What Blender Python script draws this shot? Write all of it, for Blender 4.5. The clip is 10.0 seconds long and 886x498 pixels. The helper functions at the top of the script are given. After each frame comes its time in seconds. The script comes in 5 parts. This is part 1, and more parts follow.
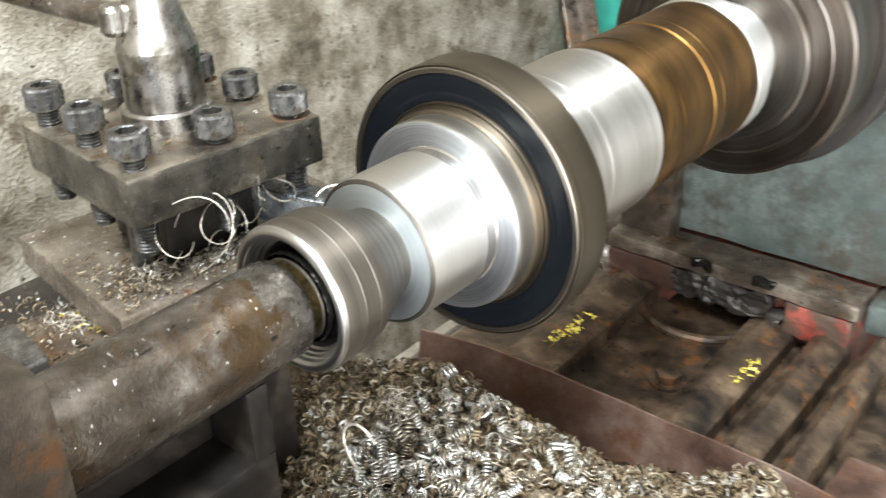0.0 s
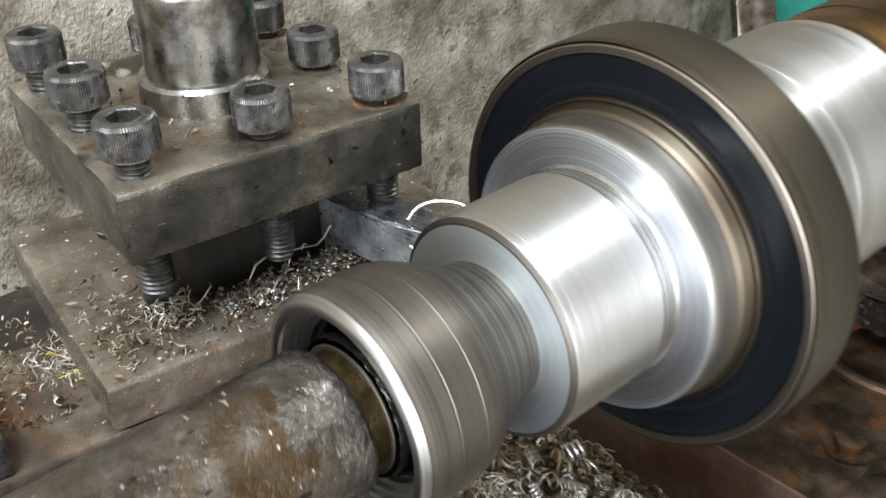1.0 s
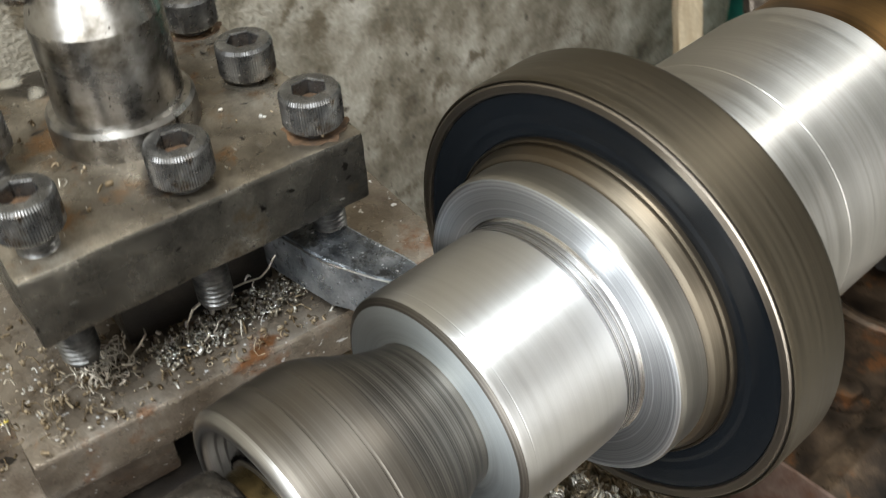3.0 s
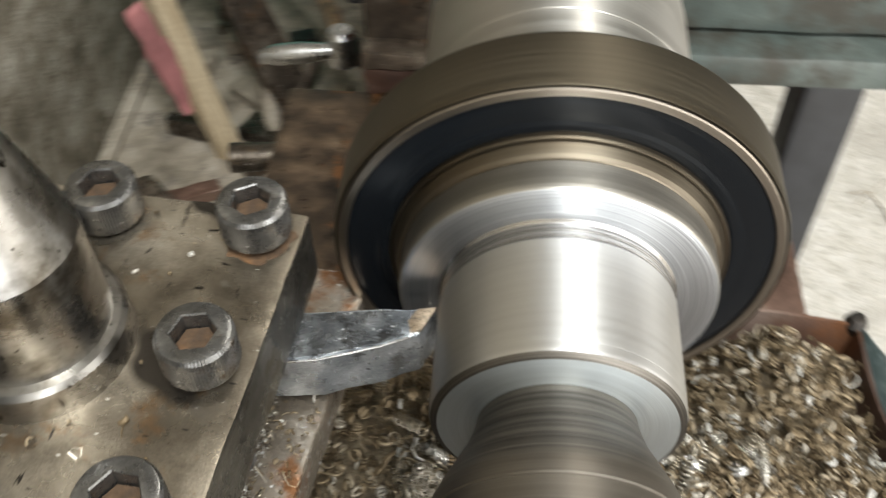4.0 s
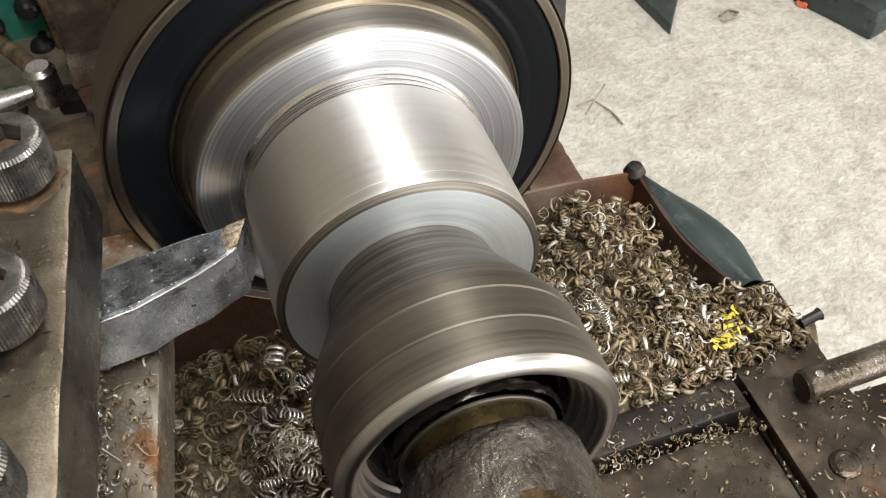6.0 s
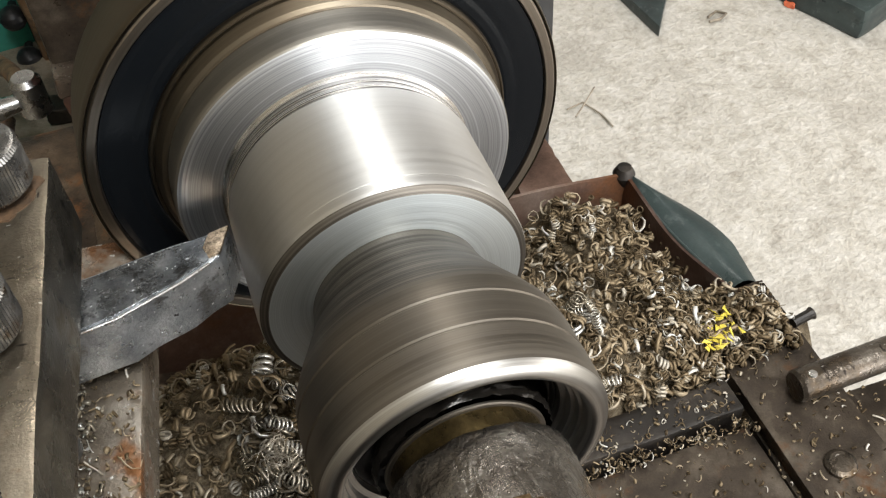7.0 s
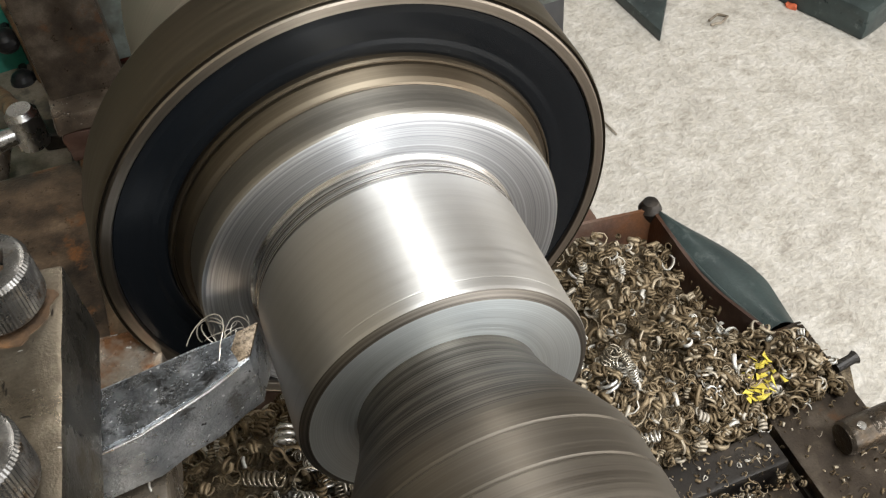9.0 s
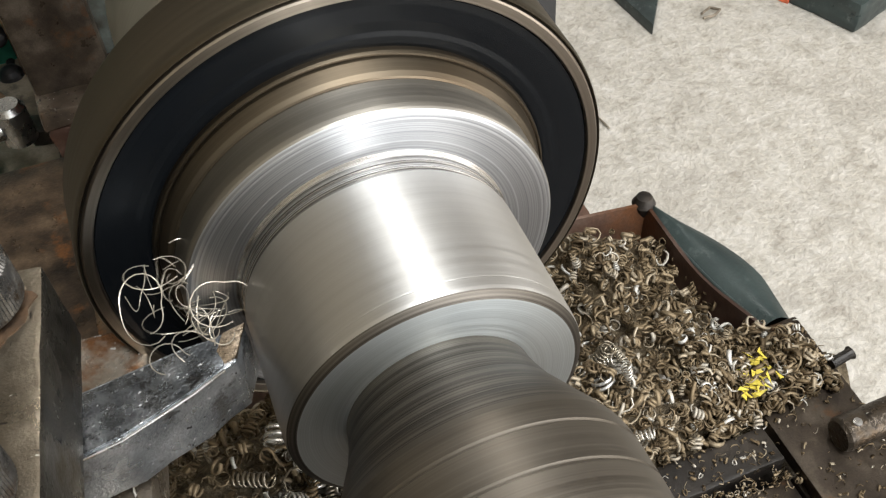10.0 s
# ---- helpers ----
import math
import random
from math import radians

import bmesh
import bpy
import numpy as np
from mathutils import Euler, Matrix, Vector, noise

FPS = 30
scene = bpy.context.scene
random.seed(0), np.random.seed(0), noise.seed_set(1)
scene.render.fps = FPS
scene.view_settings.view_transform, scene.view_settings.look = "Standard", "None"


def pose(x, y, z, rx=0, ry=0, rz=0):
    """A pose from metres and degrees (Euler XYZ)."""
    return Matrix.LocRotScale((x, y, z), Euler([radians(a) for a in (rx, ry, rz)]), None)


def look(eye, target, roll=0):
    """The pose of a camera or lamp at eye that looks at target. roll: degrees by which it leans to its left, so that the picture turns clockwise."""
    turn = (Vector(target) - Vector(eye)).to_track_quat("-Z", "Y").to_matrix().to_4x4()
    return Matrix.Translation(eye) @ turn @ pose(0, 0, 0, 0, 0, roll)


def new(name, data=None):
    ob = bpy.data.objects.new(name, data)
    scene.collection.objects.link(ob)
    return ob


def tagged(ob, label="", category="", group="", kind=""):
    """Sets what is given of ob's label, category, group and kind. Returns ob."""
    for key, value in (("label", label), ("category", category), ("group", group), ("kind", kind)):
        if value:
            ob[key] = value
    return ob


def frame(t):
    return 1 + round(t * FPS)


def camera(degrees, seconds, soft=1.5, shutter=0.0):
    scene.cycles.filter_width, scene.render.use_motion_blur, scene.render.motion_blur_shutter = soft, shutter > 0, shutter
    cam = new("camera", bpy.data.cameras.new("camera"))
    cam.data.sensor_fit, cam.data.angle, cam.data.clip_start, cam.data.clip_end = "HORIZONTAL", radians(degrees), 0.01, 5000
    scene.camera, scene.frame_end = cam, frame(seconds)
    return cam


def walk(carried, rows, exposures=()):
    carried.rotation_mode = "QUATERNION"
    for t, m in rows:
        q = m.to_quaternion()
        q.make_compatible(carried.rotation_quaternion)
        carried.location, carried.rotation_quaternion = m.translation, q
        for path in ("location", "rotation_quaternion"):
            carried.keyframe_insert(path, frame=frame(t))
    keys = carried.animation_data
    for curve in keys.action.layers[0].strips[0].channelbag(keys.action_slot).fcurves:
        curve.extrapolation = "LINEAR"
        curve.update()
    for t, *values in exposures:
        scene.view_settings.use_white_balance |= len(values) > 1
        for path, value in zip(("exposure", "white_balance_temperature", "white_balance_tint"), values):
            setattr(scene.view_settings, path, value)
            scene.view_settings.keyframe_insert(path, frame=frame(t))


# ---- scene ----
EXPOSURES = [(0, 0.70, 6200, 8), (0.5, 0.45, 6100, 8), (1, 0.20, 6050, 8), (2, -0.10, 5950, 7), (3.5, -0.04, 6450, 8), (4, -0.08, 6600, 8), (4.5, -0.22, 7500, 11), (5.5, -0.22, 7000, 10), (7.5, -0.34, 6700, 10), (10, -0.44, 6650, 10)]
# PATH
cam = camera(48.49, 10.0, 1.25, 0.5)
walk(cam, [
    (0, pose(0.2334, -0.2845, 0.1784, 61.62, 1.83, 39.48)),
    (0.5, pose(0.2137, -0.2494, 0.1549, 62.13, 2.48, 45.31)),
    (0.8, pose(0.1677, -0.2041, 0.1489, 60.40, 2.63, 47.47)),
    (1, pose(0.1388, -0.1885, 0.1449, 58.20, 1.09, 47.46)),
    (1.2, pose(0.1303, -0.1733, 0.1371, 58.46, 1.60, 48.73)),
    (1.5, pose(0.1259, -0.1495, 0.1400, 56.95, 0.97, 50.04)),
    (2, pose(0.1245, -0.1391, 0.1287, 57.65, 0.40, 50.92)),
    (2.2, pose(0.1261, -0.1399, 0.1292, 57.60, 0.08, 51.10)),
    (3.3, pose(0.0933, -0.1446, 0.2000, 44.20, 2.94, 40.56)),
    (3.5, pose(0.0616, -0.1508, 0.2135, 41.37, 2.81, 31.67)),
    (3.7, pose(0.0310, -0.1636, 0.2084, 41.81, 3.53, 19.86)),
    (4, pose(-0.0159, -0.1715, 0.1985, 41.27, 0.44, 4.26)),
    (4.3, pose(-0.0242, -0.1729, 0.1886, 40.63, 1.05, -5.58)),
    (4.5, pose(-0.0273, -0.1778, 0.1725, 41.07, 2.19, -11.17)),
    (5, pose(-0.0343, -0.1784, 0.1669, 41.52, 2.61, -15.62)),
    (5.5, pose(-0.0320, -0.1842, 0.1652, 41.67, 2.50, -17.40)),
    (7, pose(-0.0273, -0.1829, 0.1612, 42.02, 2.99, -19.35)),
    (7.5, pose(-0.0305, -0.1653, 0.1597, 42.18, 3.53, -19.89)),
    (8, pose(-0.0312, -0.1551, 0.1630, 42.02, 3.52, -19.80)),
    (8.5, pose(-0.0301, -0.1550, 0.1618, 41.90, 3.49, -19.93)),
    (9, pose(-0.0284, -0.1532, 0.1611, 41.88, 3.62, -20.41)),
    (9.5, pose(-0.0281, -0.1533, 0.1589, 41.79, 3.84, -20.61)),
    (10, pose(-0.0269, -0.1498, 0.1581, 41.52, 3.45, -20.85)),
], EXPOSURES)
# END PATH

# ---------------------------------------------------------------- light
world = bpy.data.worlds.new("workshop_daylight")
scene.world = world
world.use_nodes = True
wn = world.node_tree.nodes
sky = wn.new("ShaderNodeTexSky")
sky.sky_type, sky.sun_disc = "NISHITA", False
sky.sun_elevation, sky.sun_rotation = radians(45), radians(20)
wn["Background"].inputs[1].default_value = 0.12
world.node_tree.links.new(sky.outputs[0], wn["Background"].inputs[0])


def area_lamp(name, place, target, sx, sy, watts, colour):
    data = bpy.data.lights.new(name, "AREA")
    data.shape, data.size, data.size_y, data.energy, data.color = "RECTANGLE", sx, sy, watts, colour
    ob = new(name, data)
    ob.matrix_world = look(place, target)
    return ob


# daylight in the roof opening over the headstock
area_lamp("rooflight_glow", (0.62, 2.03, 1.94), (0.62, 1.98, 0), 0.20, 2.05, 29, (1.0, 0.97, 0.92))
# fill lamp added in a made-up doorway behind the tailstock
area_lamp("south_fill", (1.3, -2.42, 0.25), (1.2, 0, 0.15), 1.6, 1.8, 115, (0.97, 0.98, 1.0))
# overhead fill lamp added to brighten the tailstock side
area_lamp("tailstock_fill", (0.45, -1.0, 1.94), (0.40, -0.9, 0), 0.9, 0.9, 120, (0.93, 0.97, 1.0))
# fill lamp added on the east side for the floor and wall
area_lamp("east_fill", (3.12, -1.2, 0.3), (0.5, 0.2, -0.3), 2.1, 1.7, 66, (1.0, 0.97, 0.93))


# ---------------------------------------------------------------- materials
def nodes_of(name):
    m = bpy.data.materials.new(name)
    m.use_nodes = True
    t = m.node_tree
    return m, t, t.nodes["Principled BSDF"]


def link(t, a, b):
    t.links.new(a, b)


def noise_node(t, scale, detail=4.0, rough=0.55, vec=None, stretch=None):
    n = t.nodes.new("ShaderNodeTexNoise")
    n.inputs["Scale"].default_value, n.inputs["Detail"].default_value, n.inputs["Roughness"].default_value = scale, detail, rough
    if vec is None:
        vec = t.nodes.new("ShaderNodeTexCoord").outputs["Object"]
    if stretch:
        mp = t.nodes.new("ShaderNodeMapping")
        mp.inputs["Scale"].default_value = stretch
        link(t, vec, mp.inputs["Vector"])
        vec = mp.outputs["Vector"]
    link(t, vec, n.inputs["Vector"])
    return n.outputs["Fac"]


def ramp(t, fac, stops):
    r = t.nodes.new("ShaderNodeValToRGB")
    e = r.color_ramp.elements
    while len(e) < len(stops):
        e.new(0.5)
    for el, (p, c) in zip(e, stops):
        el.position = p
        el.color = (*c, 1) if isinstance(c, tuple) else (c, c, c, 1)
    link(t, fac, r.inputs["Fac"])
    return r.outputs["Color"]


def mix(t, fac, a, b, blend="MIX"):
    m = t.nodes.new("ShaderNodeMix")
    m.data_type, m.blend_type = "RGBA", blend
    for sock, v in ((m.inputs[0], fac), (m.inputs[6], a), (m.inputs[7], b)):
        if isinstance(v, (int, float)):
            sock.default_value = v
        elif isinstance(v, tuple):
            sock.default_value = (*v, 1)
        else:
            link(t, v, sock)
    return m.outputs[2]


def bump(t, p, height, strength, distance):
    b = t.nodes.new("ShaderNodeBump")
    b.inputs["Strength"].default_value, b.inputs["Distance"].default_value = strength, distance
    link(t, height, b.inputs["Height"])
    link(t, b.outputs[0], p.inputs["Normal"])


def rusty(name, stops, scale, metal=0.6, rough=(0.3, 0.65), fine=900, relief=0.0006, second=None, second_scale=40, second_cut=(0.52, 0.62), stretch=None):
    """Worn metal or paint: a ramp over broad noise, a second tone in patches, fine relief."""
    m, t, p = nodes_of(name)
    broad = noise_node(t, scale, 6, 0.62, stretch=stretch)
    col = ramp(t, broad, stops)
    if second:
        patch = ramp(t, noise_node(t, second_scale, 5, 0.7), [(second_cut[0], 0.0), (second_cut[1], 1.0)])
        col = mix(t, patch, col, second)
    grain = noise_node(t, fine, 3, 0.6)
    col = mix(t, 0.35, col, ramp(t, grain, [(0.3, 0.35), (0.7, 1.0)]), "MULTIPLY")
    link(t, col, p.inputs["Base Color"])
    p.inputs["Metallic"].default_value = metal
    link(t, ramp(t, noise_node(t, scale * 2.3, 5, 0.6), [(0.3, rough[0]), (0.7, rough[1])]), p.inputs["Roughness"])
    h = mix(t, 0.5, broad, grain)
    bump(t, p, h, 0.6, relief)
    return m


def turned(name, dark, light, rough, rings=2500.0, depth=0.000006, aniso=0.6, streak=0.5, spots=None):
    """Lathe-turned metal: fine rings round the y axis, in tone and in relief."""
    m, t, p = nodes_of(name)
    co = t.nodes.new("ShaderNodeTexCoord").outputs["Object"]
    sep = t.nodes.new("ShaderNodeSeparateXYZ")
    link(t, co, sep.inputs[0])
    flat = t.nodes.new("ShaderNodeCombineXYZ")
    link(t, sep.outputs[0], flat.inputs[0])
    link(t, sep.outputs[2], flat.inputs[2])
    ln = t.nodes.new("ShaderNodeVectorMath")
    ln.operation = "LENGTH"
    link(t, flat.outputs[0], ln.inputs[0])
    ry = t.nodes.new("ShaderNodeCombineXYZ")
    link(t, sep.outputs[1], ry.inputs[0])
    link(t, ln.outputs["Value"], ry.inputs[1])
    fine = noise_node(t, rings, 3, 0.6, ry.outputs[0])
    coarse = noise_node(t, rings * 0.11, 4, 0.6, ry.outputs[0])
    tone = mix(t, streak, coarse, fine)
    col = ramp(t, tone, [(0.36, dark), (0.62, light)])
    if spots:
        cloud = ramp(t, noise_node(t, spots[1], 4, 0.6, co), [(0.45, 0.0), (0.65, 1.0)])
        col = mix(t, cloud, col, spots[0])
    link(t, col, p.inputs["Base Color"])
    p.inputs["Metallic"].default_value = 1.0
    link(t, ramp(t, tone, [(0.3, rough * 0.8), (0.7, rough * 1.25)]), p.inputs["Roughness"])
    p.inputs["Anisotropic"].default_value = aniso
    p.inputs["Anisotropic Rotation"].default_value = 0.25
    tg = t.nodes.new("ShaderNodeTangent")
    tg.direction_type, tg.axis = "RADIAL", "Y"
    link(t, tg.outputs[0], p.inputs["Tangent"])
    bump(t, p, tone, 0.5, depth)
    return m


def plain(name, colour, rough, metal=0.0, scale=120, spread=0.25, relief=0.0002):
    m, t, p = nodes_of(name)
    n = noise_node(t, scale, 5, 0.6)
    lo = tuple(c * (1 - spread) for c in colour)
    hi = tuple(min(1, c * (1 + spread)) for c in colour)
    link(t, ramp(t, n, [(0.3, lo), (0.7, hi)]), p.inputs["Base Color"])
    p.inputs["Metallic"].default_value = metal
    link(t, ramp(t, noise_node(t, scale * 3, 3), [(0.3, rough * 0.8), (0.7, min(1, rough * 1.2))]), p.inputs["Roughness"])
    bump(t, p, n, 0.4, relief)
    return m


BRIGHT = turned("turned_bright_steel", (0.47, 0.462, 0.445), (0.58, 0.572, 0.555), 0.42, 9000, 0.000005, 0.84, 0.7)
FACED = turned("faced_bright_steel", (0.26, 0.27, 0.285), (0.60, 0.615, 0.635), 0.46, 2400, 0.00004, 0.6, 0.65)
ENDFACE = turned("pale_faced_steel", (0.44, 0.472, 0.48), (0.58, 0.618, 0.625), 0.50, 4500, 0.000012, 0.5, 0.72)
GROOVE = turned("grooved_steel", (0.12, 0.11, 0.10), (0.66, 0.64, 0.61), 0.26, 4200, 0.00006, 0.4, 0.6)
LIP = turned("rubbed_steel_lip", (0.26, 0.25, 0.235), (0.42, 0.41, 0.39), 0.34, 2500, 0.00001, 0.4)
COLLAR = turned("turned_dark_steel", (0.108, 0.095, 0.079), (0.168, 0.149, 0.125), 0.48, 2600, 0.00001, 0.45)
NECK = turned("scored_dark_steel", (0.032, 0.028, 0.024), (0.185, 0.168, 0.146), 0.45, 2600, 0.00003, 0.5, 0.75)
RING = turned("bearing_steel", (0.064, 0.053, 0.037), (0.100, 0.084, 0.060), 0.46, 900, 0.000006, 0.3)
RING_FACE = turned("polished_bearing_face", (0.17, 0.145, 0.115), (0.29, 0.255, 0.215), 0.34, 1600, 0.00001, 0.3)
BAND = turned("dull_bearing_seat", (0.27, 0.255, 0.226), (0.36, 0.341, 0.305), 0.40, 3500, 0.000006, 0.7)
REARJ = turned("dull_turned_steel", (0.34, 0.325, 0.295), (0.44, 0.42, 0.39), 0.42, 2500, 0.000006, 0.8)
RING_RUST = turned("stained_bearing_steel", (0.070, 0.058, 0.042), (0.138, 0.117, 0.088), 0.40, 1500, 0.00001, 0.4, 0.5, ((0.10, 0.074, 0.048), 45))
BROWN = turned("oil_browned_steel", (0.10, 0.05, 0.014), (0.24, 0.13, 0.042), 0.36, 700, 0.00003, 0.4, 0.35, ((0.07, 0.04, 0.016), 60))
CHUCKM = turned("chuck_steel", (0.085, 0.075, 0.065), (0.17, 0.152, 0.132), 0.36, 500, 0.00003, 0.5, 0.5, ((0.07, 0.05, 0.036), 40))
SEAL, _t, _p = nodes_of("black_rubber_seal")
_p.inputs["Base Color"].default_value = (0.0036, 0.0044, 0.0054, 1)
_p.inputs["Specular IOR Level"].default_value = 0.17
link(_t, ramp(_t, noise_node(_t, 60, 4), [(0.3, 0.19), (0.7, 0.28)]), _p.inputs["Roughness"])
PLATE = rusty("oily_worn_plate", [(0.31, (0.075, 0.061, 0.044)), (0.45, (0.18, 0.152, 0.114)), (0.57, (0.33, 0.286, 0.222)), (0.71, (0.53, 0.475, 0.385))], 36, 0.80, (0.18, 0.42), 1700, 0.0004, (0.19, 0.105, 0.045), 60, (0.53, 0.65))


def nicks(m, marks):
    """Short scratches, dents, pits and painted sparkles over a worn metal: tone, size, stretch and how rare."""
    t = m.node_tree
    p = t.nodes["Principled BSDF"]
    for tone, scale, stretch, cut in marks:
        old = p.inputs["Base Color"].links[0].from_socket
        tick = ramp(t, noise_node(t, scale, 2, 0.5, stretch=stretch), [(cut, 0.0), (cut + 0.03, 1.0)])
        link(t, mix(t, tick, old, tone), p.inputs["Base Color"])


nicks(PLATE, (((0.03, 0.025, 0.02), 520, (1.0, 0.22, 0.6), 0.68), ((0.03, 0.025, 0.02), 480, (0.25, 1.0, 0.9), 0.70), ((0.62, 0.60, 0.55), 900, (0.35, 1.0, 0.8), 0.73)))
nicks(PLATE, (((0.045, 0.038, 0.030), 24, (1.0, 1.0, 1.6), 0.56), ((0.60, 0.57, 0.50), 60, (0.5, 0.5, 1.5), 0.66)))
# Plate sides hold their shade in the colour; nicks and brown patches are wear.
PLATE_SIDE = rusty("shaded_oily_plate_side", [(0.30, (0.034, 0.031, 0.027)), (0.46, (0.094, 0.086, 0.072)), (0.60, (0.195, 0.178, 0.146)), (0.74, (0.42, 0.385, 0.32))], 40, 0.85, (0.16, 0.40), 1500, 0.0005, (0.12, 0.085, 0.045), 46, (0.58, 0.70))
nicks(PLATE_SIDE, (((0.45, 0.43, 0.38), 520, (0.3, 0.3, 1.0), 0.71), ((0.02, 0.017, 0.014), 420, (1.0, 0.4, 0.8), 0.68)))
BOLT = rusty("black_oxide_steel", [(0.3, (0.082, 0.080, 0.076)), (0.55, (0.20, 0.196, 0.188)), (0.72, (0.42, 0.41, 0.39))], 120, 0.9, (0.2, 0.38), 2500, 0.0001, (0.10, 0.072, 0.045), 110, (0.56, 0.66))
nicks(BOLT, (((0.55, 0.54, 0.52), 800, (1.0, 1.0, 1.0), 0.72),))
THREAD = rusty("threaded_steel", [(0.3, (0.06, 0.058, 0.055)), (0.7, (0.22, 0.215, 0.205))], 300, 0.9, (0.3, 0.48), 2500, 0.0001)
CONE = turned("polished_cone_steel", (0.24, 0.228, 0.21), (0.38, 0.365, 0.34), 0.28, 500, 0.00001, 0.1, 0.3, ((0.11, 0.098, 0.08), 90))
nicks(CONE, (((0.03, 0.025, 0.02), 420, (1.0, 1.0, 0.7), 0.69),))
TOOLM = rusty("tool_steel", [(0.3, (0.20, 0.22, 0.24)), (0.52, (0.44, 0.47, 0.50)), (0.7, (0.72, 0.75, 0.78))], 90, 0.85, (0.22, 0.42), 1500, 0.0010, (0.17, 0.17, 0.17), 110, (0.57, 0.64))
nicks(TOOLM, (((0.85, 0.87, 0.9), 700, (1.0, 1.0, 1.0), 0.70), ((0.05, 0.05, 0.05), 600, (1.0, 1.0, 1.0), 0.70)))
TOOLTOP = rusty("dark_pitted_steel", [(0.3, (0.07, 0.075, 0.08)), (0.52, (0.19, 0.20, 0.21)), (0.72, (0.42, 0.43, 0.44))], 160, 0.9, (0.18, 0.42), 1500, 0.0012, (0.05, 0.05, 0.05), 200, (0.56, 0.64))
# Bright specks painted in as sparkles on the pitted top.
nicks(TOOLTOP, (((0.8, 0.82, 0.85), 650, (1.0, 1.0, 1.0), 0.68),))
REST = rusty("brown_oily_iron", [(0.3, (0.04, 0.031, 0.024)), (0.5, (0.12, 0.092, 0.068)), (0.7, (0.27, 0.225, 0.175))], 40, 0.6, (0.2, 0.5), 1200, 0.0005, (0.17, 0.088, 0.04), 30, (0.54, 0.66))
nicks(REST, (((0.45, 0.43, 0.40), 700, (1.0, 0.5, 1.0), 0.71), ((0.02, 0.016, 0.012), 300, (1.0, 0.4, 1.0), 0.67)))
SLIDE = rusty("wet_brown_slide", [(0.3, (0.10, 0.075, 0.052)), (0.5, (0.24, 0.20, 0.155)), (0.7, (0.44, 0.39, 0.33))], 38, 0.65, (0.14, 0.4), 1300, 0.0006, (0.22, 0.10, 0.042), 36, (0.54, 0.64))
nicks(SLIDE, (((0.75, 0.74, 0.72), 420, (1.0, 1.0, 1.0), 0.69),))
OILPLATE = rusty("dark_oily_plate", [(0.3, (0.022, 0.017, 0.013)), (0.5, (0.065, 0.05, 0.037)), (0.7, (0.17, 0.142, 0.11))], 40, 0.6, (0.24, 0.5), 1200, 0.0005, (0.12, 0.058, 0.026), 34, (0.56, 0.66))
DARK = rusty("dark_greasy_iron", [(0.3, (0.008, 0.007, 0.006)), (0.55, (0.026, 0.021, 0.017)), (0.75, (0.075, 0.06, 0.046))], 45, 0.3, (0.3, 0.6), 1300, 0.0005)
NOSE = rusty("scuffed_quill_steel", [(0.3, (0.042, 0.036, 0.030)), (0.48, (0.105, 0.093, 0.08)), (0.62, (0.19, 0.175, 0.155)), (0.76, (0.38, 0.36, 0.335))], 90, 0.9, (0.16, 0.38), 900, 0.0016, (0.085, 0.06, 0.036), 50, (0.56, 0.66))
QUILL = rusty("brown_quill_steel", [(0.3, (0.036, 0.029, 0.022)), (0.48, (0.09, 0.074, 0.058)), (0.62, (0.165, 0.143, 0.12)), (0.76, (0.34, 0.31, 0.275))], 50, 0.8, (0.2, 0.44), 700, 0.0012, (0.085, 0.055, 0.028), 30, (0.50, 0.62))
nicks(QUILL, (((0.025, 0.02, 0.016), 330, (1.0, 0.35, 0.7), 0.67), ((0.5, 0.48, 0.45), 520, (0.4, 1.0, 0.6), 0.70)))
BEDM = rusty("rusty_bed_iron", [(0.3, (0.013, 0.010, 0.007)), (0.46, (0.055, 0.037, 0.024)), (0.6, (0.125, 0.084, 0.052)), (0.75, (0.26, 0.18, 0.115))], 42, 0.4, (0.22, 0.55), 700, 0.001, (0.20, 0.085, 0.030), 32, (0.57, 0.67))
REDM = rusty("chipped_red_paint", [(0.3, (0.08, 0.022, 0.015)), (0.5, (0.22, 0.036, 0.024)), (0.72, (0.27, 0.075, 0.05))], 40, 0.05, (0.35, 0.6), 800, 0.0006, (0.07, 0.042, 0.028), 45, (0.44, 0.54))
GREEN = rusty("worn_grey_green_paint", [(0.3, (0.028, 0.034, 0.029)), (0.5, (0.068, 0.084, 0.074)), (0.72, (0.145, 0.162, 0.147))], 11, 0.0, (0.4, 0.65), 500, 0.0004, (0.040, 0.036, 0.027), 16, (0.47, 0.60))
PANM = rusty("dusty_brown_pan", [(0.3, (0.13, 0.105, 0.075)), (0.5, (0.29, 0.245, 0.185)), (0.7, (0.44, 0.385, 0.31))], 22, 0.1, (0.5, 0.8), 500, 0.001, (0.16, 0.135, 0.11), 30, (0.54, 0.66))
TEAL = plain("teal_green_paint", (0.05, 0.31, 0.235), 0.45, 0.0, 40)
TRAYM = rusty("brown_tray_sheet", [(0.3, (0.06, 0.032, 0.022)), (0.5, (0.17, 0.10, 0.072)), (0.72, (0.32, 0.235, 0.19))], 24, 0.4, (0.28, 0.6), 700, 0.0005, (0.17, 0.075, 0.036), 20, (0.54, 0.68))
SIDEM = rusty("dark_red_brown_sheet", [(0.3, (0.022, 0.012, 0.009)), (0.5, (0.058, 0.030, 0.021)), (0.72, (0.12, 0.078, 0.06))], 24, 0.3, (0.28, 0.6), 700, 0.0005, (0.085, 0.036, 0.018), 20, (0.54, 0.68))
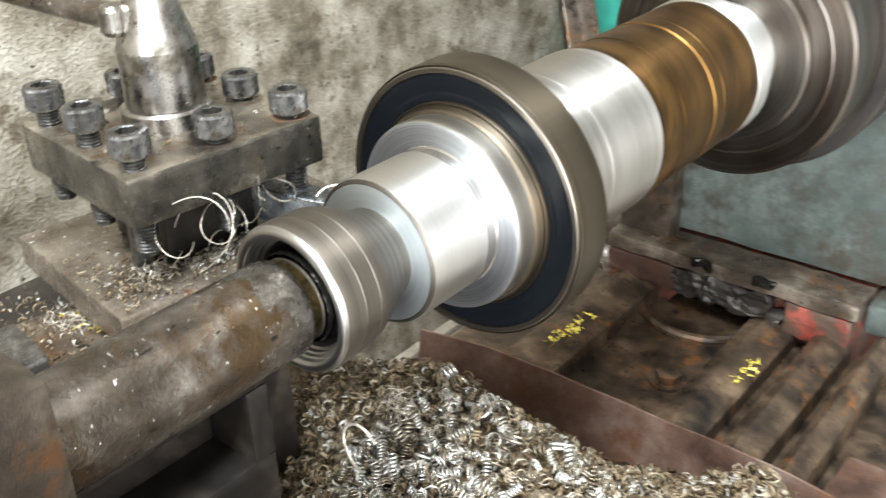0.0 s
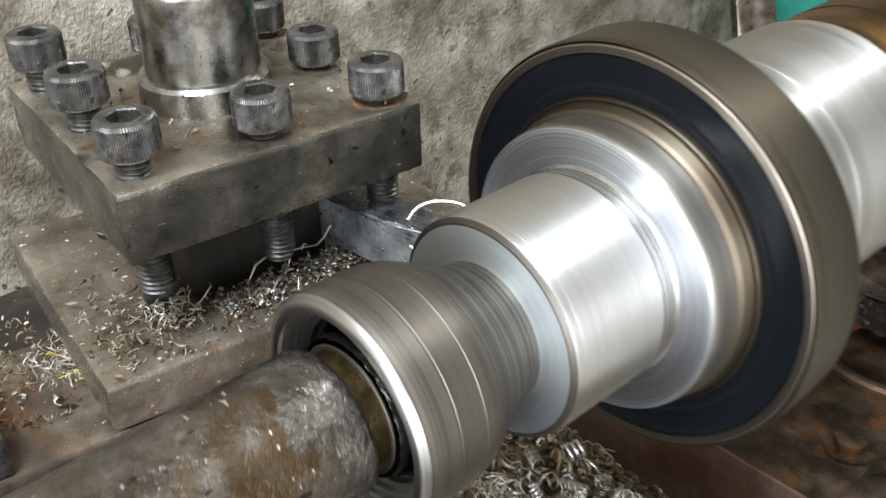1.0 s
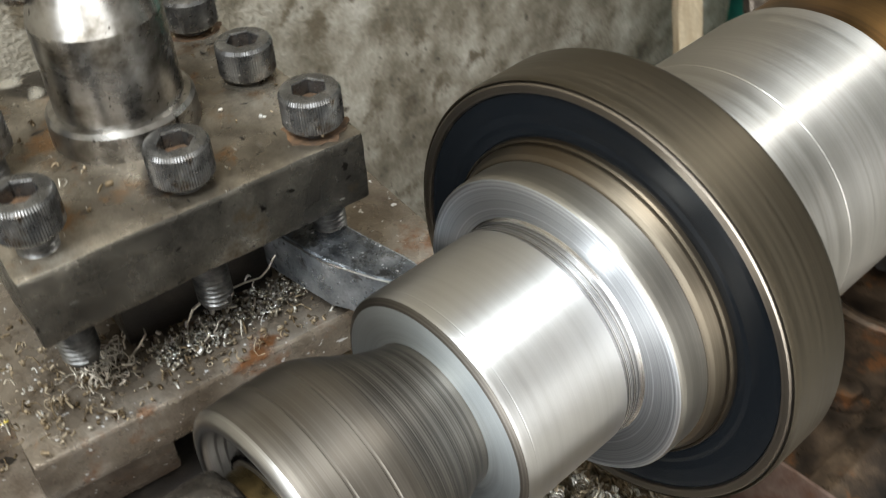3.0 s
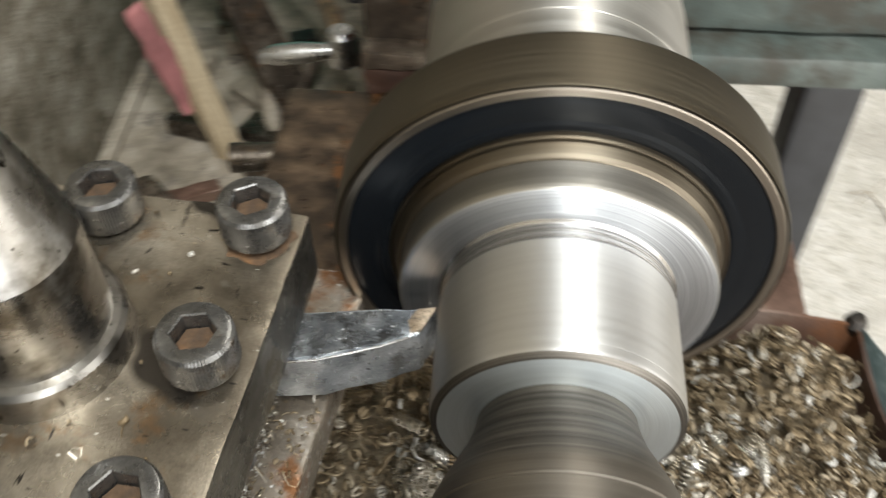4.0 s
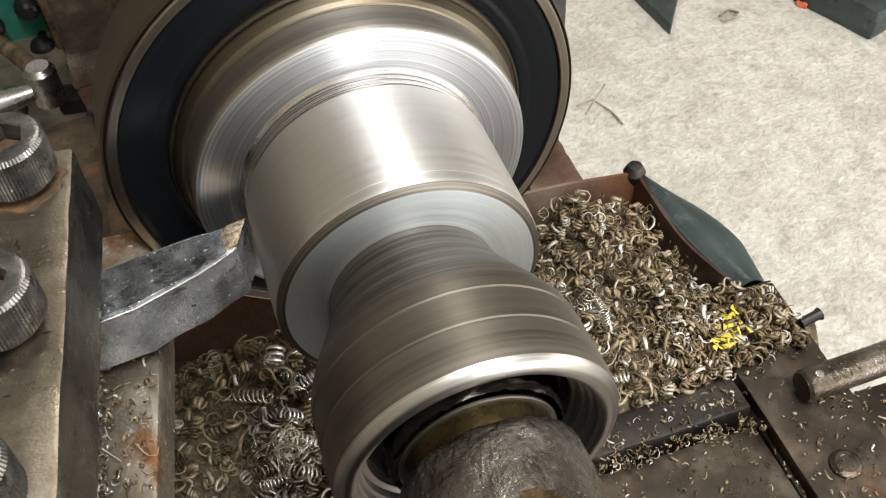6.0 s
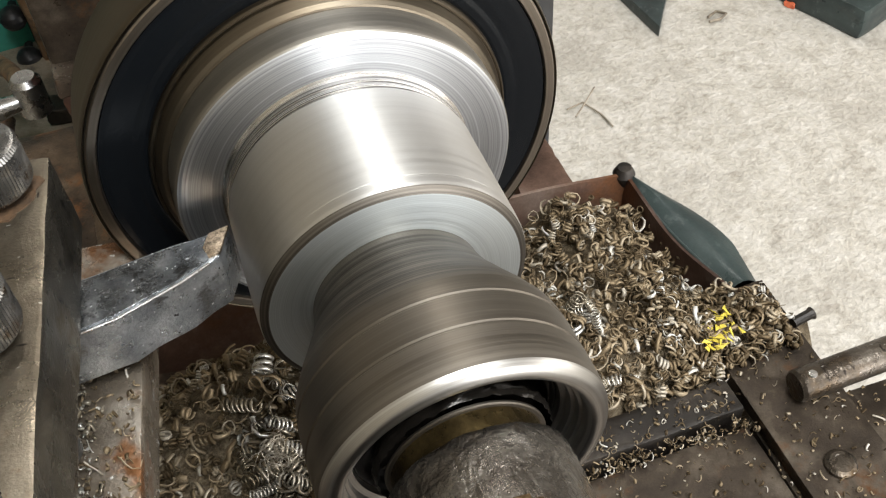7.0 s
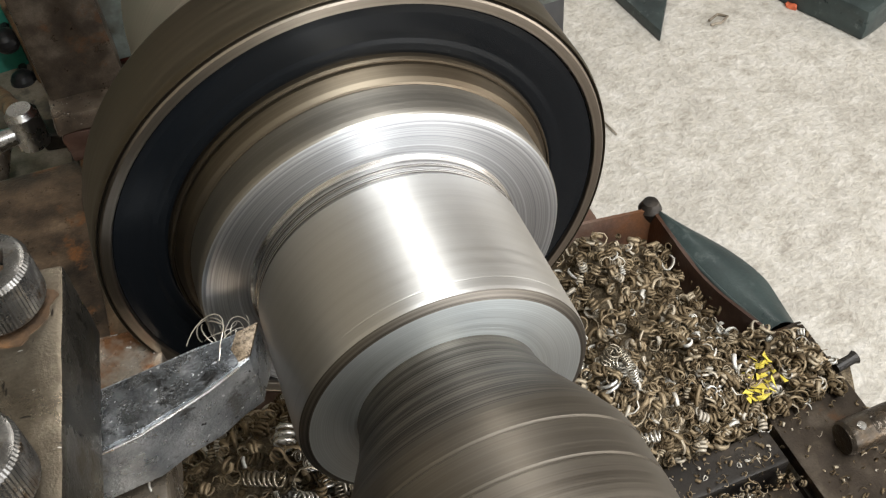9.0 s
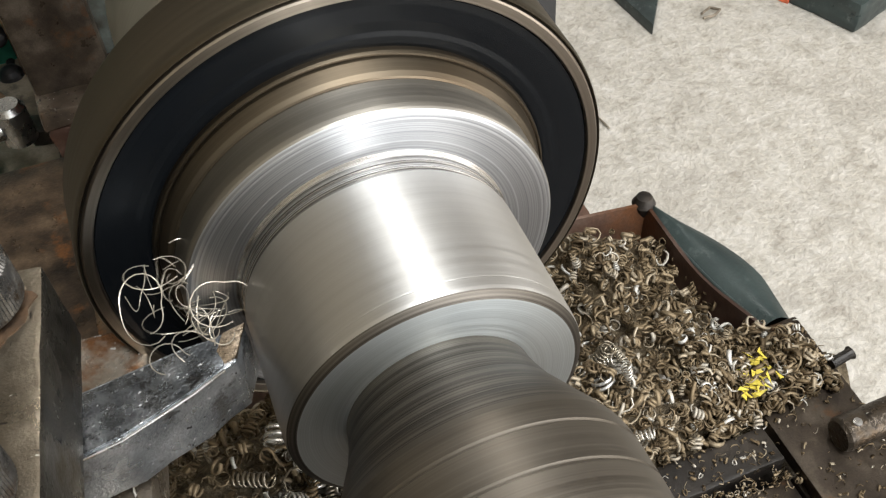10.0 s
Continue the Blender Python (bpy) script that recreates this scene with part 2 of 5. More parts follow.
CURLG = rusty("dark_green_sheet", [(0.3, (0.014, 0.022, 0.023)), (0.7, (0.05, 0.07, 0.067))], 20, 0.1, (0.25, 0.45), 700, 0.0003, (0.09, 0.11, 0.105), 60, (0.6, 0.7))
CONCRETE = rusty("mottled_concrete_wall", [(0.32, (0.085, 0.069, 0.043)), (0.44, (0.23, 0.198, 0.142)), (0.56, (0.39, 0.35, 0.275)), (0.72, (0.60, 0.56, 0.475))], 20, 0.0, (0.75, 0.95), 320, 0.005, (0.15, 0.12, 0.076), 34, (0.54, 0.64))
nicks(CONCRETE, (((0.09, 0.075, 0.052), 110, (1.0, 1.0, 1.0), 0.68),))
FLOORM = rusty("pale_concrete_floor", [(0.28, (0.36, 0.328, 0.28)), (0.45, (0.50, 0.468, 0.41)), (0.7, (0.62, 0.59, 0.54))], 48, 0.0, (0.7, 0.9), 130, 0.009, (0.43, 0.40, 0.35), 9, (0.52, 0.66))
PLASTER = plain("grey_plaster", (0.5, 0.48, 0.45), 0.85, 0, 6)
RUSTY = rusty("rusty_brown_casting", [(0.3, (0.10, 0.06, 0.034)), (0.5, (0.29, 0.175, 0.095)), (0.72, (0.46, 0.32, 0.21))], 30, 0.1, (0.4, 0.7), 500, 0.001, (0.07, 0.05, 0.036), 24, (0.52, 0.62))
PUMPM = rusty("greasy_dark_green", [(0.3, (0.012, 0.014, 0.011)), (0.55, (0.03, 0.045, 0.034)), (0.75, (0.055, 0.11, 0.08))], 26, 0.1, (0.3, 0.6), 500, 0.001)
WOOD = rusty("raw_wood", [(0.3, (0.36, 0.27, 0.16)), (0.7, (0.56, 0.45, 0.30))], 40, 0.0, (0.6, 0.8), 300, 0.0004, stretch=(6, 6, 0.6))
PINK = plain("faded_red_cloth", (0.33, 0.13, 0.125), 0.9, 0, 30)
BLACKP = plain("black_plastic", (0.02, 0.02, 0.022), 0.35, 0, 60)
SILVER = plain("silver_metal", (0.6, 0.6, 0.6), 0.28, 1.0, 40)
CHIP, _t, _p = nodes_of("steel_swarf")
_geo = _t.nodes.new("ShaderNodeNewGeometry")
_tone = ramp(_t, _geo.outputs["Random Per Island"], [(0.0, (0.08, 0.053, 0.026)), (0.35, (0.19, 0.138, 0.078)), (0.68, (0.33, 0.255, 0.16)), (0.88, (0.43, 0.365, 0.27)), (1.0, (0.72, 0.70, 0.65))])
link(_t, mix(_t, 0.3, _tone, ramp(_t, noise_node(_t, 700, 3), [(0.3, 0.25), (0.7, 1.0)]), "MULTIPLY"), _p.inputs["Base Color"])
_p.inputs["Metallic"].default_value = 0.55
link(_t, ramp(_t, noise_node(_t, 300, 3), [(0.3, 0.52), (0.7, 0.78)]), _p.inputs["Roughness"])
SPRING, _t, _p = nodes_of("bright_springy_swarf")
_geo = _t.nodes.new("ShaderNodeNewGeometry")
link(_t, ramp(_t, _geo.outputs["Random Per Island"], [(0.0, (0.14, 0.112, 0.072)), (0.35, (0.34, 0.30, 0.235)), (0.7, (0.50, 0.47, 0.41)), (1.0, (0.80, 0.79, 0.76))]), _p.inputs["Base Color"])
_p.inputs["Metallic"].default_value = 0.78
link(_t, ramp(_t, noise_node(_t, 300, 3), [(0.3, 0.20), (0.7, 0.42)]), _p.inputs["Roughness"])
HEAP = rusty("matted_swarf", [(0.3, (0.05, 0.036, 0.021)), (0.5, (0.15, 0.113, 0.069)), (0.7, (0.31, 0.25, 0.165))], 240, 0.5, (0.35, 0.65), 1200, 0.004)
RUSTSPOT = rusty("orange_rust", [(0.3, (0.04, 0.024, 0.013)), (0.55, (0.095, 0.052, 0.024)), (0.75, (0.18, 0.09, 0.036))], 260, 0.1, (0.6, 0.9), 900, 0.0008)
WIRE = plain("bright_steel_chip", (0.56, 0.51, 0.43), 0.36, 0.65, 200)
YELLOW = plain("yellow_paint_flake", (0.58, 0.47, 0.07), 0.6, 0, 200)
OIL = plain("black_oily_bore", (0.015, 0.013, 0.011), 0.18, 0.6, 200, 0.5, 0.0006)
BRASS = rusty("oily_brass", [(0.3, (0.03, 0.02, 0.009)), (0.6, (0.12, 0.085, 0.035)), (0.8, (0.3, 0.22, 0.10))], 120, 0.9, (0.2, 0.4), 1500, 0.0003)


# ---------------------------------------------------------------- mesh helpers
def mesh_from(bm, name, sharp=35):
    bmesh.ops.recalc_face_normals(bm, faces=bm.faces)
    for f in bm.faces:
        f.smooth = True
    for e in bm.edges:
        if len(e.link_faces) == 2 and e.calc_face_angle(0) > radians(sharp):
            e.smooth = False
    me = bpy.data.meshes.new(name)
    bm.to_mesh(me)
    bm.free()
    return me


def part(name, bm, material, parent=None, label="", at=None, sharp=26):
    """One mesh object, under a thing or a part."""
    me = bm if isinstance(bm, bpy.types.Mesh) else mesh_from(bm, name, sharp)
    if not me.materials:
        me.materials.append(material)
    ob = new(name, me)
    if parent:
        ob.parent = parent
    if at is not None:
        ob.matrix_basis = at
    if label:
        ob["label"] = label
    return ob


def thing(name, label, category, at=None, group="", kind=""):
    ob = new(name)
    ob.empty_display_size = 0.02
    if at is not None:
        ob.matrix_basis = at
    return tagged(ob, label, category, group, kind)


def revolve(profile, seg=128, axis="Y", closed=False, bm=None):
    """Spin (along, radius) pairs round an axis."""
    bm = bm or bmesh.new()
    loops = []
    held = [profile[0]]
    for (a, r), (b, q) in zip(profile, profile[1:]):
        long = math.hypot(b - a, q - r)
        if long > 0.0012 and r > 1e-6 and q > 1e-6:
            w = 0.00015 / long
            held += [(a + (b - a) * w, r + (q - r) * w), (b - (b - a) * w, q - (q - r) * w)]
        held.append((b, q))
    for a, r in held:
        ring = []
        if r < 1e-7:
            ring = [bm.verts.new((0, a, 0) if axis == "Y" else (0, 0, a))]
        else:
            for k in range(seg):
                c, s = math.cos(2 * math.pi * k / seg), math.sin(2 * math.pi * k / seg)
                ring.append(bm.verts.new((r * s, a, r * c) if axis == "Y" else (r * c, r * s, a)))
        loops.append(ring)
    pairs = list(zip(loops, loops[1:])) + ([(loops[-1], loops[0])] if closed else [])
    for p, q in pairs:
        for k in range(seg):
            j = (k + 1) % seg
            if len(p) == 1 and len(q) == 1:
                continue
            if len(p) == 1:
                bm.faces.new((p[0], q[k], q[j]))
            elif len(q) == 1:
                bm.faces.new((p[k], q[0], p[j]))
            else:
                bm.faces.new((p[k], q[k], q[j], p[j]))
    return bm


def box(x0, x1, y0, y1, z0, z1, bevel=0.001, seg=2, bm=None):
    own = bm is None
    bm = bm or bmesh.new()
    made = bmesh.ops.create_cube(bm, size=1)["verts"]
    for v in made:
        v.co = Vector(((x0 + x1) / 2 + v.co.x * (x1 - x0), (y0 + y1) / 2 + v.co.y * (y1 - y0), (z0 + z1) / 2 + v.co.z * (z1 - z0)))
    if bevel:
        es = {e for v in made for e in v.link_edges}
        bmesh.ops.bevel(bm, geom=list(es), offset=bevel, segments=seg, profile=0.6, affect="EDGES")
    return bm


def worn_box(x0, x1, y0, y1, z0, z1, bevel=0.001, cuts=10, wear=0.0004, seed=0):
    """A bevelled block with slightly uneven faces and nicked edges."""
    bm = box(x0, x1, y0, y1, z0, z1, bevel)
    bmesh.ops.subdivide_edges(bm, edges=[e for e in bm.edges if e.calc_length() > 4 * bevel], cuts=cuts, use_grid_fill=True)
    for v in bm.verts:
        n = noise.noise_vector(v.co * 90 + Vector((seed, 0, 0))) + 0.6 * noise.noise_vector(v.co * 350 + Vector((0, seed, 0)))
        v.co += n * wear
    return bm


def prism(points, axis, a, b, bevel=0.0):
    """A polygon pushed along an axis from a to b; points are the two other coordinates in order."""
    bm = bmesh.new()

    def put(p, w):
        return {"X": (w, p[0], p[1]), "Y": (p[0], w, p[1]), "Z": (p[0], p[1], w)}[axis]

    lo = [bm.verts.new(put(p, a)) for p in points]
    hi = [bm.verts.new(put(p, b)) for p in points]
    bm.faces.new(lo)
    bm.faces.new(hi[::-1])
    for i in range(len(points)):
        j = (i + 1) % len(points)
        bm.faces.new((lo[i], hi[i], hi[j], lo[j]))
    if bevel:
        bmesh.ops.bevel(bm, geom=list(bm.edges), offset=bevel, segments=2, profile=0.6, affect="EDGES")
    return bm


def tube(path, radius, sides=6, bm=None, flat=1.0):
    """A bent wire along a list of points."""
    bm = bm or bmesh.new()
    rings = []
    up = Vector((0.31, 0.42, 0.85)).normalized()
    for i, p in enumerate(path):
        d = (Vector(path[min(i + 1, len(path) - 1)]) - Vector(path[max(i - 1, 0)]))
        d = d.normalized() if d.length > 1e-9 else Vector((0, 0, 1))
        s = d.cross(up)
        s = s.normalized() if s.length > 1e-6 else Vector((1, 0, 0))
        u = s.cross(d)
        r = radius if not callable(radius) else radius(i / (len(path) - 1))
        rings.append([bm.verts.new(Vector(p) + s * (r * math.cos(2 * math.pi * k / sides)) + u * (flat * r * math.sin(2 * math.pi * k / sides))) for k in range(sides)])
    for a, b in zip(rings, rings[1:]):
        for k in range(sides):
            j = (k + 1) % sides
            bm.faces.new((a[k], b[k], b[j], a[j]))
    bm.faces.new(rings[0][::-1])
    bm.faces.new(rings[-1])
    return bm


# ---------------------------------------------------------------- room
FLOOR = -0.76
CEIL = 1.95


def room():
    floor = part("floor", box(-2.2, 3.3, -2.6, 3.3, FLOOR - 0.1, FLOOR, 0), FLOORM)
    tagged(floor, "pale dusty concrete workshop floor with dark smudges", "floor", kind="structure")
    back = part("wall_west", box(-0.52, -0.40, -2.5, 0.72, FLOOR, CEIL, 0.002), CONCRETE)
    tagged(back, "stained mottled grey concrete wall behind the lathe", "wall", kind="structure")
    recess = part("wall_recess", box(-2.1, -2.0, 0.72, 3.1, FLOOR, CEIL, 0), PLASTER)
    tagged(recess, "grey plaster wall", "wall", kind="structure")
    ret = part("wall_return", box(-2.0, -0.52, 0.60, 0.72, FLOOR, CEIL, 0), PLASTER)
    tagged(ret, "grey plaster wall", "wall", kind="structure")
    north = part("wall_north", box(-2.1, 3.2, 3.1, 3.2, FLOOR, CEIL, 0), PLASTER)
    tagged(north, "grey plaster wall", "wall", kind="structure")
    # south wall, unseen, with an opening added for the fill lamp
    for k, (a, b, z0, z1) in enumerate(((-0.52, 0.5, FLOOR, CEIL), (2.1, 3.2, FLOOR, CEIL), (0.5, 2.1, 1.25, CEIL))):
        tagged(part("wall_south", box(a, b, -2.6, -2.5, z0, z1, 0), PLASTER), "grey plaster wall round the added south opening", "wall", kind="structure")
    # east wall, unseen, with a wide opening added for the fill lamp
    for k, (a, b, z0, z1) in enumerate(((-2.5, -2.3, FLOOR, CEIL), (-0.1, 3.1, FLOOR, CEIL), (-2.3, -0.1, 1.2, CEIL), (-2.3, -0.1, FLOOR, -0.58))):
        tagged(part("wall_east", box(3.2, 3.3, a, b, z0, z1, 0), PLASTER), "grey plaster wall round the added east opening", "wall", kind="structure")
    # ceiling with the rooflight opening and one added for the tailstock fill
    bm = box(-2.1, -0.15, -2.6, 3.2, CEIL, CEIL + 0.08, 0)
    for a in ((-0.15, -0.03, 0.94, 3.2), (1.11, 3.3, 0.94, 3.2), (-0.03, 1.11, 3.08, 3.2), (-0.15, -0.03, -2.6, 0.94), (0.93, 3.3, -2.6, 0.94), (-0.03, 0.93, -2.6, -1.48), (-0.03, 0.93, -0.52, 0.94), (-0.03, 0.50, 0.94, 3.08), (0.74, 1.11, 0.94, 3.08)):
        box(a[0], a[1], a[2], a[3], CEIL, CEIL + 0.08, 0, bm=bm)
    tagged(part("ceiling", bm, PLASTER), "grey plaster ceiling with a rooflight opening and an added fill opening", "ceiling", kind="structure")


room()


# ---------------------------------------------------------------- turning work
def shaft():
    root = thing("turned_shaft", "bright stepped steel shaft turning between chuck and centre", "shaft")
    # hollow dark end
    part("end_collar", revolve([(-0.0715, 0.0268), (-0.0730, 0.0275), (-0.0750, 0.0280), (-0.0774, 0.0283), (-0.0777, 0.0280), (-0.0780, 0.0280), (-0.0783, 0.02835), (-0.0849, 0.02855), (-0.0852, 0.02825), (-0.0855, 0.02825), (-0.0858, 0.0286), (-0.0922, 0.0286), (-0.0938, 0.0284)]), COLLAR, root, "dull dark steel end", sharp=40)
    part("rim_lip", revolve([(-0.0938, 0.0284), (-0.0948, 0.0279), (-0.0955, 0.0271), (-0.0958, 0.0260), (-0.0957, 0.0250), (-0.0952, 0.0243), (-0.0944, 0.0239)]), LIP, root, "rubbed bright rim", sharp=40)
    part("bore_step", revolve([(-0.0944, 0.0239), (-0.0926, 0.0237), (-0.0923, 0.0231), (-0.0908, 0.0229), (-0.0905, 0.0222), (-0.0888, 0.0220), (-0.0884, 0.0209), (-0.0866, 0.0207)]), LIP, root, "stepped rubbed bore", sharp=20)
    part("oily_bore", revolve([(-0.0868, 0.0208), (-0.0872, 0.0202), (-0.0862, 0.0196), (-0.0868, 0.0190), (-0.0850, 0.0186), (-0.0800, 0.0182), (-0.0800, 0.0)]), OIL, root, "black oily bore packed with swarf", sharp=15)
    part("neck", revolve([(-0.0512, 0.0186), (-0.0530, 0.0188), (-0.0560, 0.0196), (-0.0600, 0.0210), (-0.0630, 0.0226), (-0.0660, 0.0241), (-0.0690, 0.0257), (-0.0715, 0.0268)]), NECK, root, "dark scored tapering neck", sharp=40)
    part("end_face", revolve([(-0.0513, 0.0150), (-0.0513, 0.0279)]), ENDFACE, root, "pale faced steel end")
    part("edge_chamfer", revolve([(-0.0513, 0.0279), (-0.0510, 0.0288), (-0.0503, 0.0296)]), NECK, root, "dark chamfered edge")
    part("main_journal", revolve([(-0.0503, 0.0296), (-0.0497, 0.0298), (-0.0477, 0.0299), (-0.0476, 0.02985), (-0.0475, 0.0299), (-0.0188, 0.0299)]), BRIGHT, root, "freshly turned bright steel journal", sharp=30)
    part("undercut", revolve([(-0.0188, 0.0299), (-0.0186, 0.0295), (-0.0175, 0.0295), (-0.0174, 0.0298), (-0.0167, 0.0298), (-0.0166, 0.0294), (-0.0155, 0.0294), (-0.0154, 0.0297), (-0.0147, 0.0297), (-0.0146, 0.0293), (-0.0136, 0.0295), (-0.0130, 0.0303)]), GROOVE, root, "narrow tool-marked undercut", sharp=20)
    part("step_face", revolve([(-0.0130, 0.0303), (-0.0133, 0.0330), (-0.0136, 0.0394), (-0.0133, 0.0403)]), FACED, root, "bright ring-marked faced shoulder", sharp=12)
    part("step_band", revolve([(-0.0133, 0.0403), (-0.0129, 0.0406), (-0.0119, 0.0408), (-0.0046, 0.0409), (-0.0044, 0.0406), (0.0040, 0.0406)]), BAND, root, "dull grey bearing seat", sharp=8)
    part("rear_journal", revolve([(0.0165, 0.0330), (0.0200, 0.0408), (0.0546, 0.0411), (0.0549, 0.0410), (0.0552, 0.0410), (0.0555, 0.0412), (0.0940, 0.0416), (0.0985, 0.0413), (0.1010, 0.0400)]), REARJ, root, "dull turned steel journal")
    part("browned_section", revolve([(0.1005, 0.0402), (0.1190, 0.0404), (0.1195, 0.0401), (0.1225, 0.0401), (0.1230, 0.0404), (0.1500, 0.0405), (0.1505, 0.0398), (0.1535, 0.0398), (0.1540, 0.0405), (0.1630, 0.0405), (0.1633, 0.0402), (0.1637, 0.0405), (0.2036, 0.0405)]), BROWN, root, "oil-browned unturned section")
    part("shoulder", revolve([(0.2034, 0.0402), (0.2045, 0.0412), (0.2170, 0.0414), (0.2195, 0.0402), (0.2205, 0.0330), (0.2510, 0.0320)]), BRIGHT, root, "bright turned shoulder")
    return root


def bearing():
    root = thing("ball_bearing", "sealed steel ball bearing with a black seal on the shaft", "bearing")
    part("outer_ring", revolve([(0.0016, 0.0586), (0.0012, 0.0588), (0.0005, 0.0590), (0.0003, 0.0592), (0.0009, 0.0595), (0.0020, 0.0597), (0.0185, 0.0599), (0.0195, 0.0595), (0.0201, 0.0582), (0.0201, 0.0560), (0.0190, 0.0558)]), RING, root, "smooth dull brown steel outer ring")
    part("outer_face", revolve([(0.0014, 0.0558), (0.0003, 0.0560), (0.0000, 0.0562), (-0.0001, 0.0581), (0.0002, 0.0585), (0.0012, 0.0587)]), RING_FACE, root, "brighter polished ring face", sharp=15)
    part("seal", revolve([(0.0012, 0.0559), (0.0008, 0.0556), (0.0007, 0.0540), (0.0008, 0.0505), (0.0010, 0.0482), (0.0008, 0.0470), (0.0009, 0.0454), (0.0012, 0.0446), (0.0030, 0.0445)]), SEAL, root, "black rubber seal")
    part("inner_ring", revolve([(0.0020, 0.0447), (0.0000, 0.0445), (-0.0006, 0.0442), (-0.0006, 0.0439), (-0.0002, 0.0438), (-0.0002, 0.0435), (-0.0010, 0.0434), (-0.0034, 0.0422), (-0.0042, 0.0414), (-0.0044, 0.0409), (0.0040, 0.0407)]), RING_RUST, root, "rust-tinged steel inner ring", sharp=18)
    part("rear_seal", revolve([(0.0195, 0.0568), (0.0191, 0.0500), (0.0195, 0.0404)]), SEAL, root)
    return root


def chuck():
    root = thing("lathe_chuck", "heavy steel chuck holding the shaft", "chuck")
    part("face_plate", revolve([(0.2507, 0.0), (0.2507, 0.0600), (0.2502, 0.0610), (0.2502, 0.0620), (0.2507, 0.0630), (0.2507, 0.0735), (0.2522, 0.0752), (0.2930, 0.0754), (0.2947, 0.0740), (0.2947, 0.0)]), CHUCKM, root, "turned steel face plate")
    part("chuck_body", revolve([(0.2950, 0.0), (0.2950, 0.0830), (0.2965, 0.0850), (0.3300, 0.0855), (0.3320, 0.0840), (0.3320, 0.0)]), DARK, root, "dark greasy chuck body")
    part("clamp_ring", revolve([(0.2440, 0.0325), (0.2440, 0.0500), (0.2455, 0.0515), (0.2506, 0.0518), (0.2506, 0.0325)], closed=True), CHUCKM, root, "steel clamp ring")
    return root


SHAFT, BEARING, CHUCK = shaft(), bearing(), chuck()


# ---------------------------------------------------------------- tailstock
def tailstock():
    q = thing("tailstock_centre", "brown stained steel tailstock quill with its centre in the bore", "lathe centre")
    body = [(-0.26, 0.0), (-0.26, 0.0180)] + [(-0.17 + 0.001 * k, 0.0180) for k in range(70)]
    bm = revolve(body + [(-0.0998, 0.0178), (-0.0988, 0.0172), (-0.0983, 0.0160), (-0.0982, 0.0)], seg=112)
    for v in bm.verts:
        if v.co.y > -0.18:
            # hammered, flaking skin, rougher towards the nose
            n = noise.noise(v.co * 420) + 0.6 * noise.noise(v.co * 900)
            out = Vector((v.co.x, 0, v.co.z))
            if out.length > 0.012:
                v.co += out.normalized() * 0.00026 * n * (0.35 + max(0.0, 1 + (v.co.y + 0.098) / 0.03))
    def edge_of(f):
        c = f.calc_center_median()
        return c.y + 0.1130 - 0.012 * noise.noise(c * 90)

    nose = bm.copy()
    bmesh.ops.delete(bm, geom=[f for f in bm.faces if edge_of(f) > 0], context="FACES")
    bmesh.ops.delete(nose, geom=[f for f in nose.faces if edge_of(f) < 0], context="FACES")
    part("quill", bm, QUILL, q, "brown stained steel quill")
    part("quill_nose", nose, NOSE, q, "scuffed grey quill end with flaked skin")
    part("centre_collar", revolve([(-0.0984, 0.0), (-0.0984, 0.0146), (-0.0936, 0.0150), (-0.0934, 0.0145)], seg=80), BRASS, q, "oily brass-brown centre collar")
    part("centre_ring", revolve([(-0.0935, 0.0145), (-0.0935, 0.0156), (-0.0933, 0.0159), (-0.0929, 0.0159), (-0.0927, 0.0156), (-0.0927, 0.0145)], seg=80), COLLAR, q, "rubbed bright ring on the centre")
    bm = revolve([(-0.0928 + 0.0006 * k, 0.0172 + 0.0005 * math.sin(0.55 * k)) for k in range(9)] + [(-0.0872, 0.0160), (-0.0830, 0.0060), (-0.0815, 0.0)], seg=96)
    for v in bm.verts:
        v.co += noise.noise_vector(v.co * 900) * 0.00045
    part("centre_point", bm, OIL, q, "black oil-crusted centre point")
    b = thing("tailstock", "old greasy iron tailstock body on the bed", "tailstock")
    bm = worn_box(-0.062, 0.0300, -0.62, -0.1960, -0.20, 0.0385, 0.0045, 12, 0.0008, 3)
    part("body", bm, OILPLATE, b, "brown worn iron block round the quill")
    part("clamp_lug", worn_box(0.0302, 0.0420, -0.30, -0.2150, -0.12, 0.0120, 0.004, 8, 0.0008, 33), DARK, b, "dark greasy clamping lug")
    return q


tailstock()


# ---------------------------------------------------------------- tool post
POST = pose(-0.1092, -0.0580, -0.0005, 0, 0, -6.0)


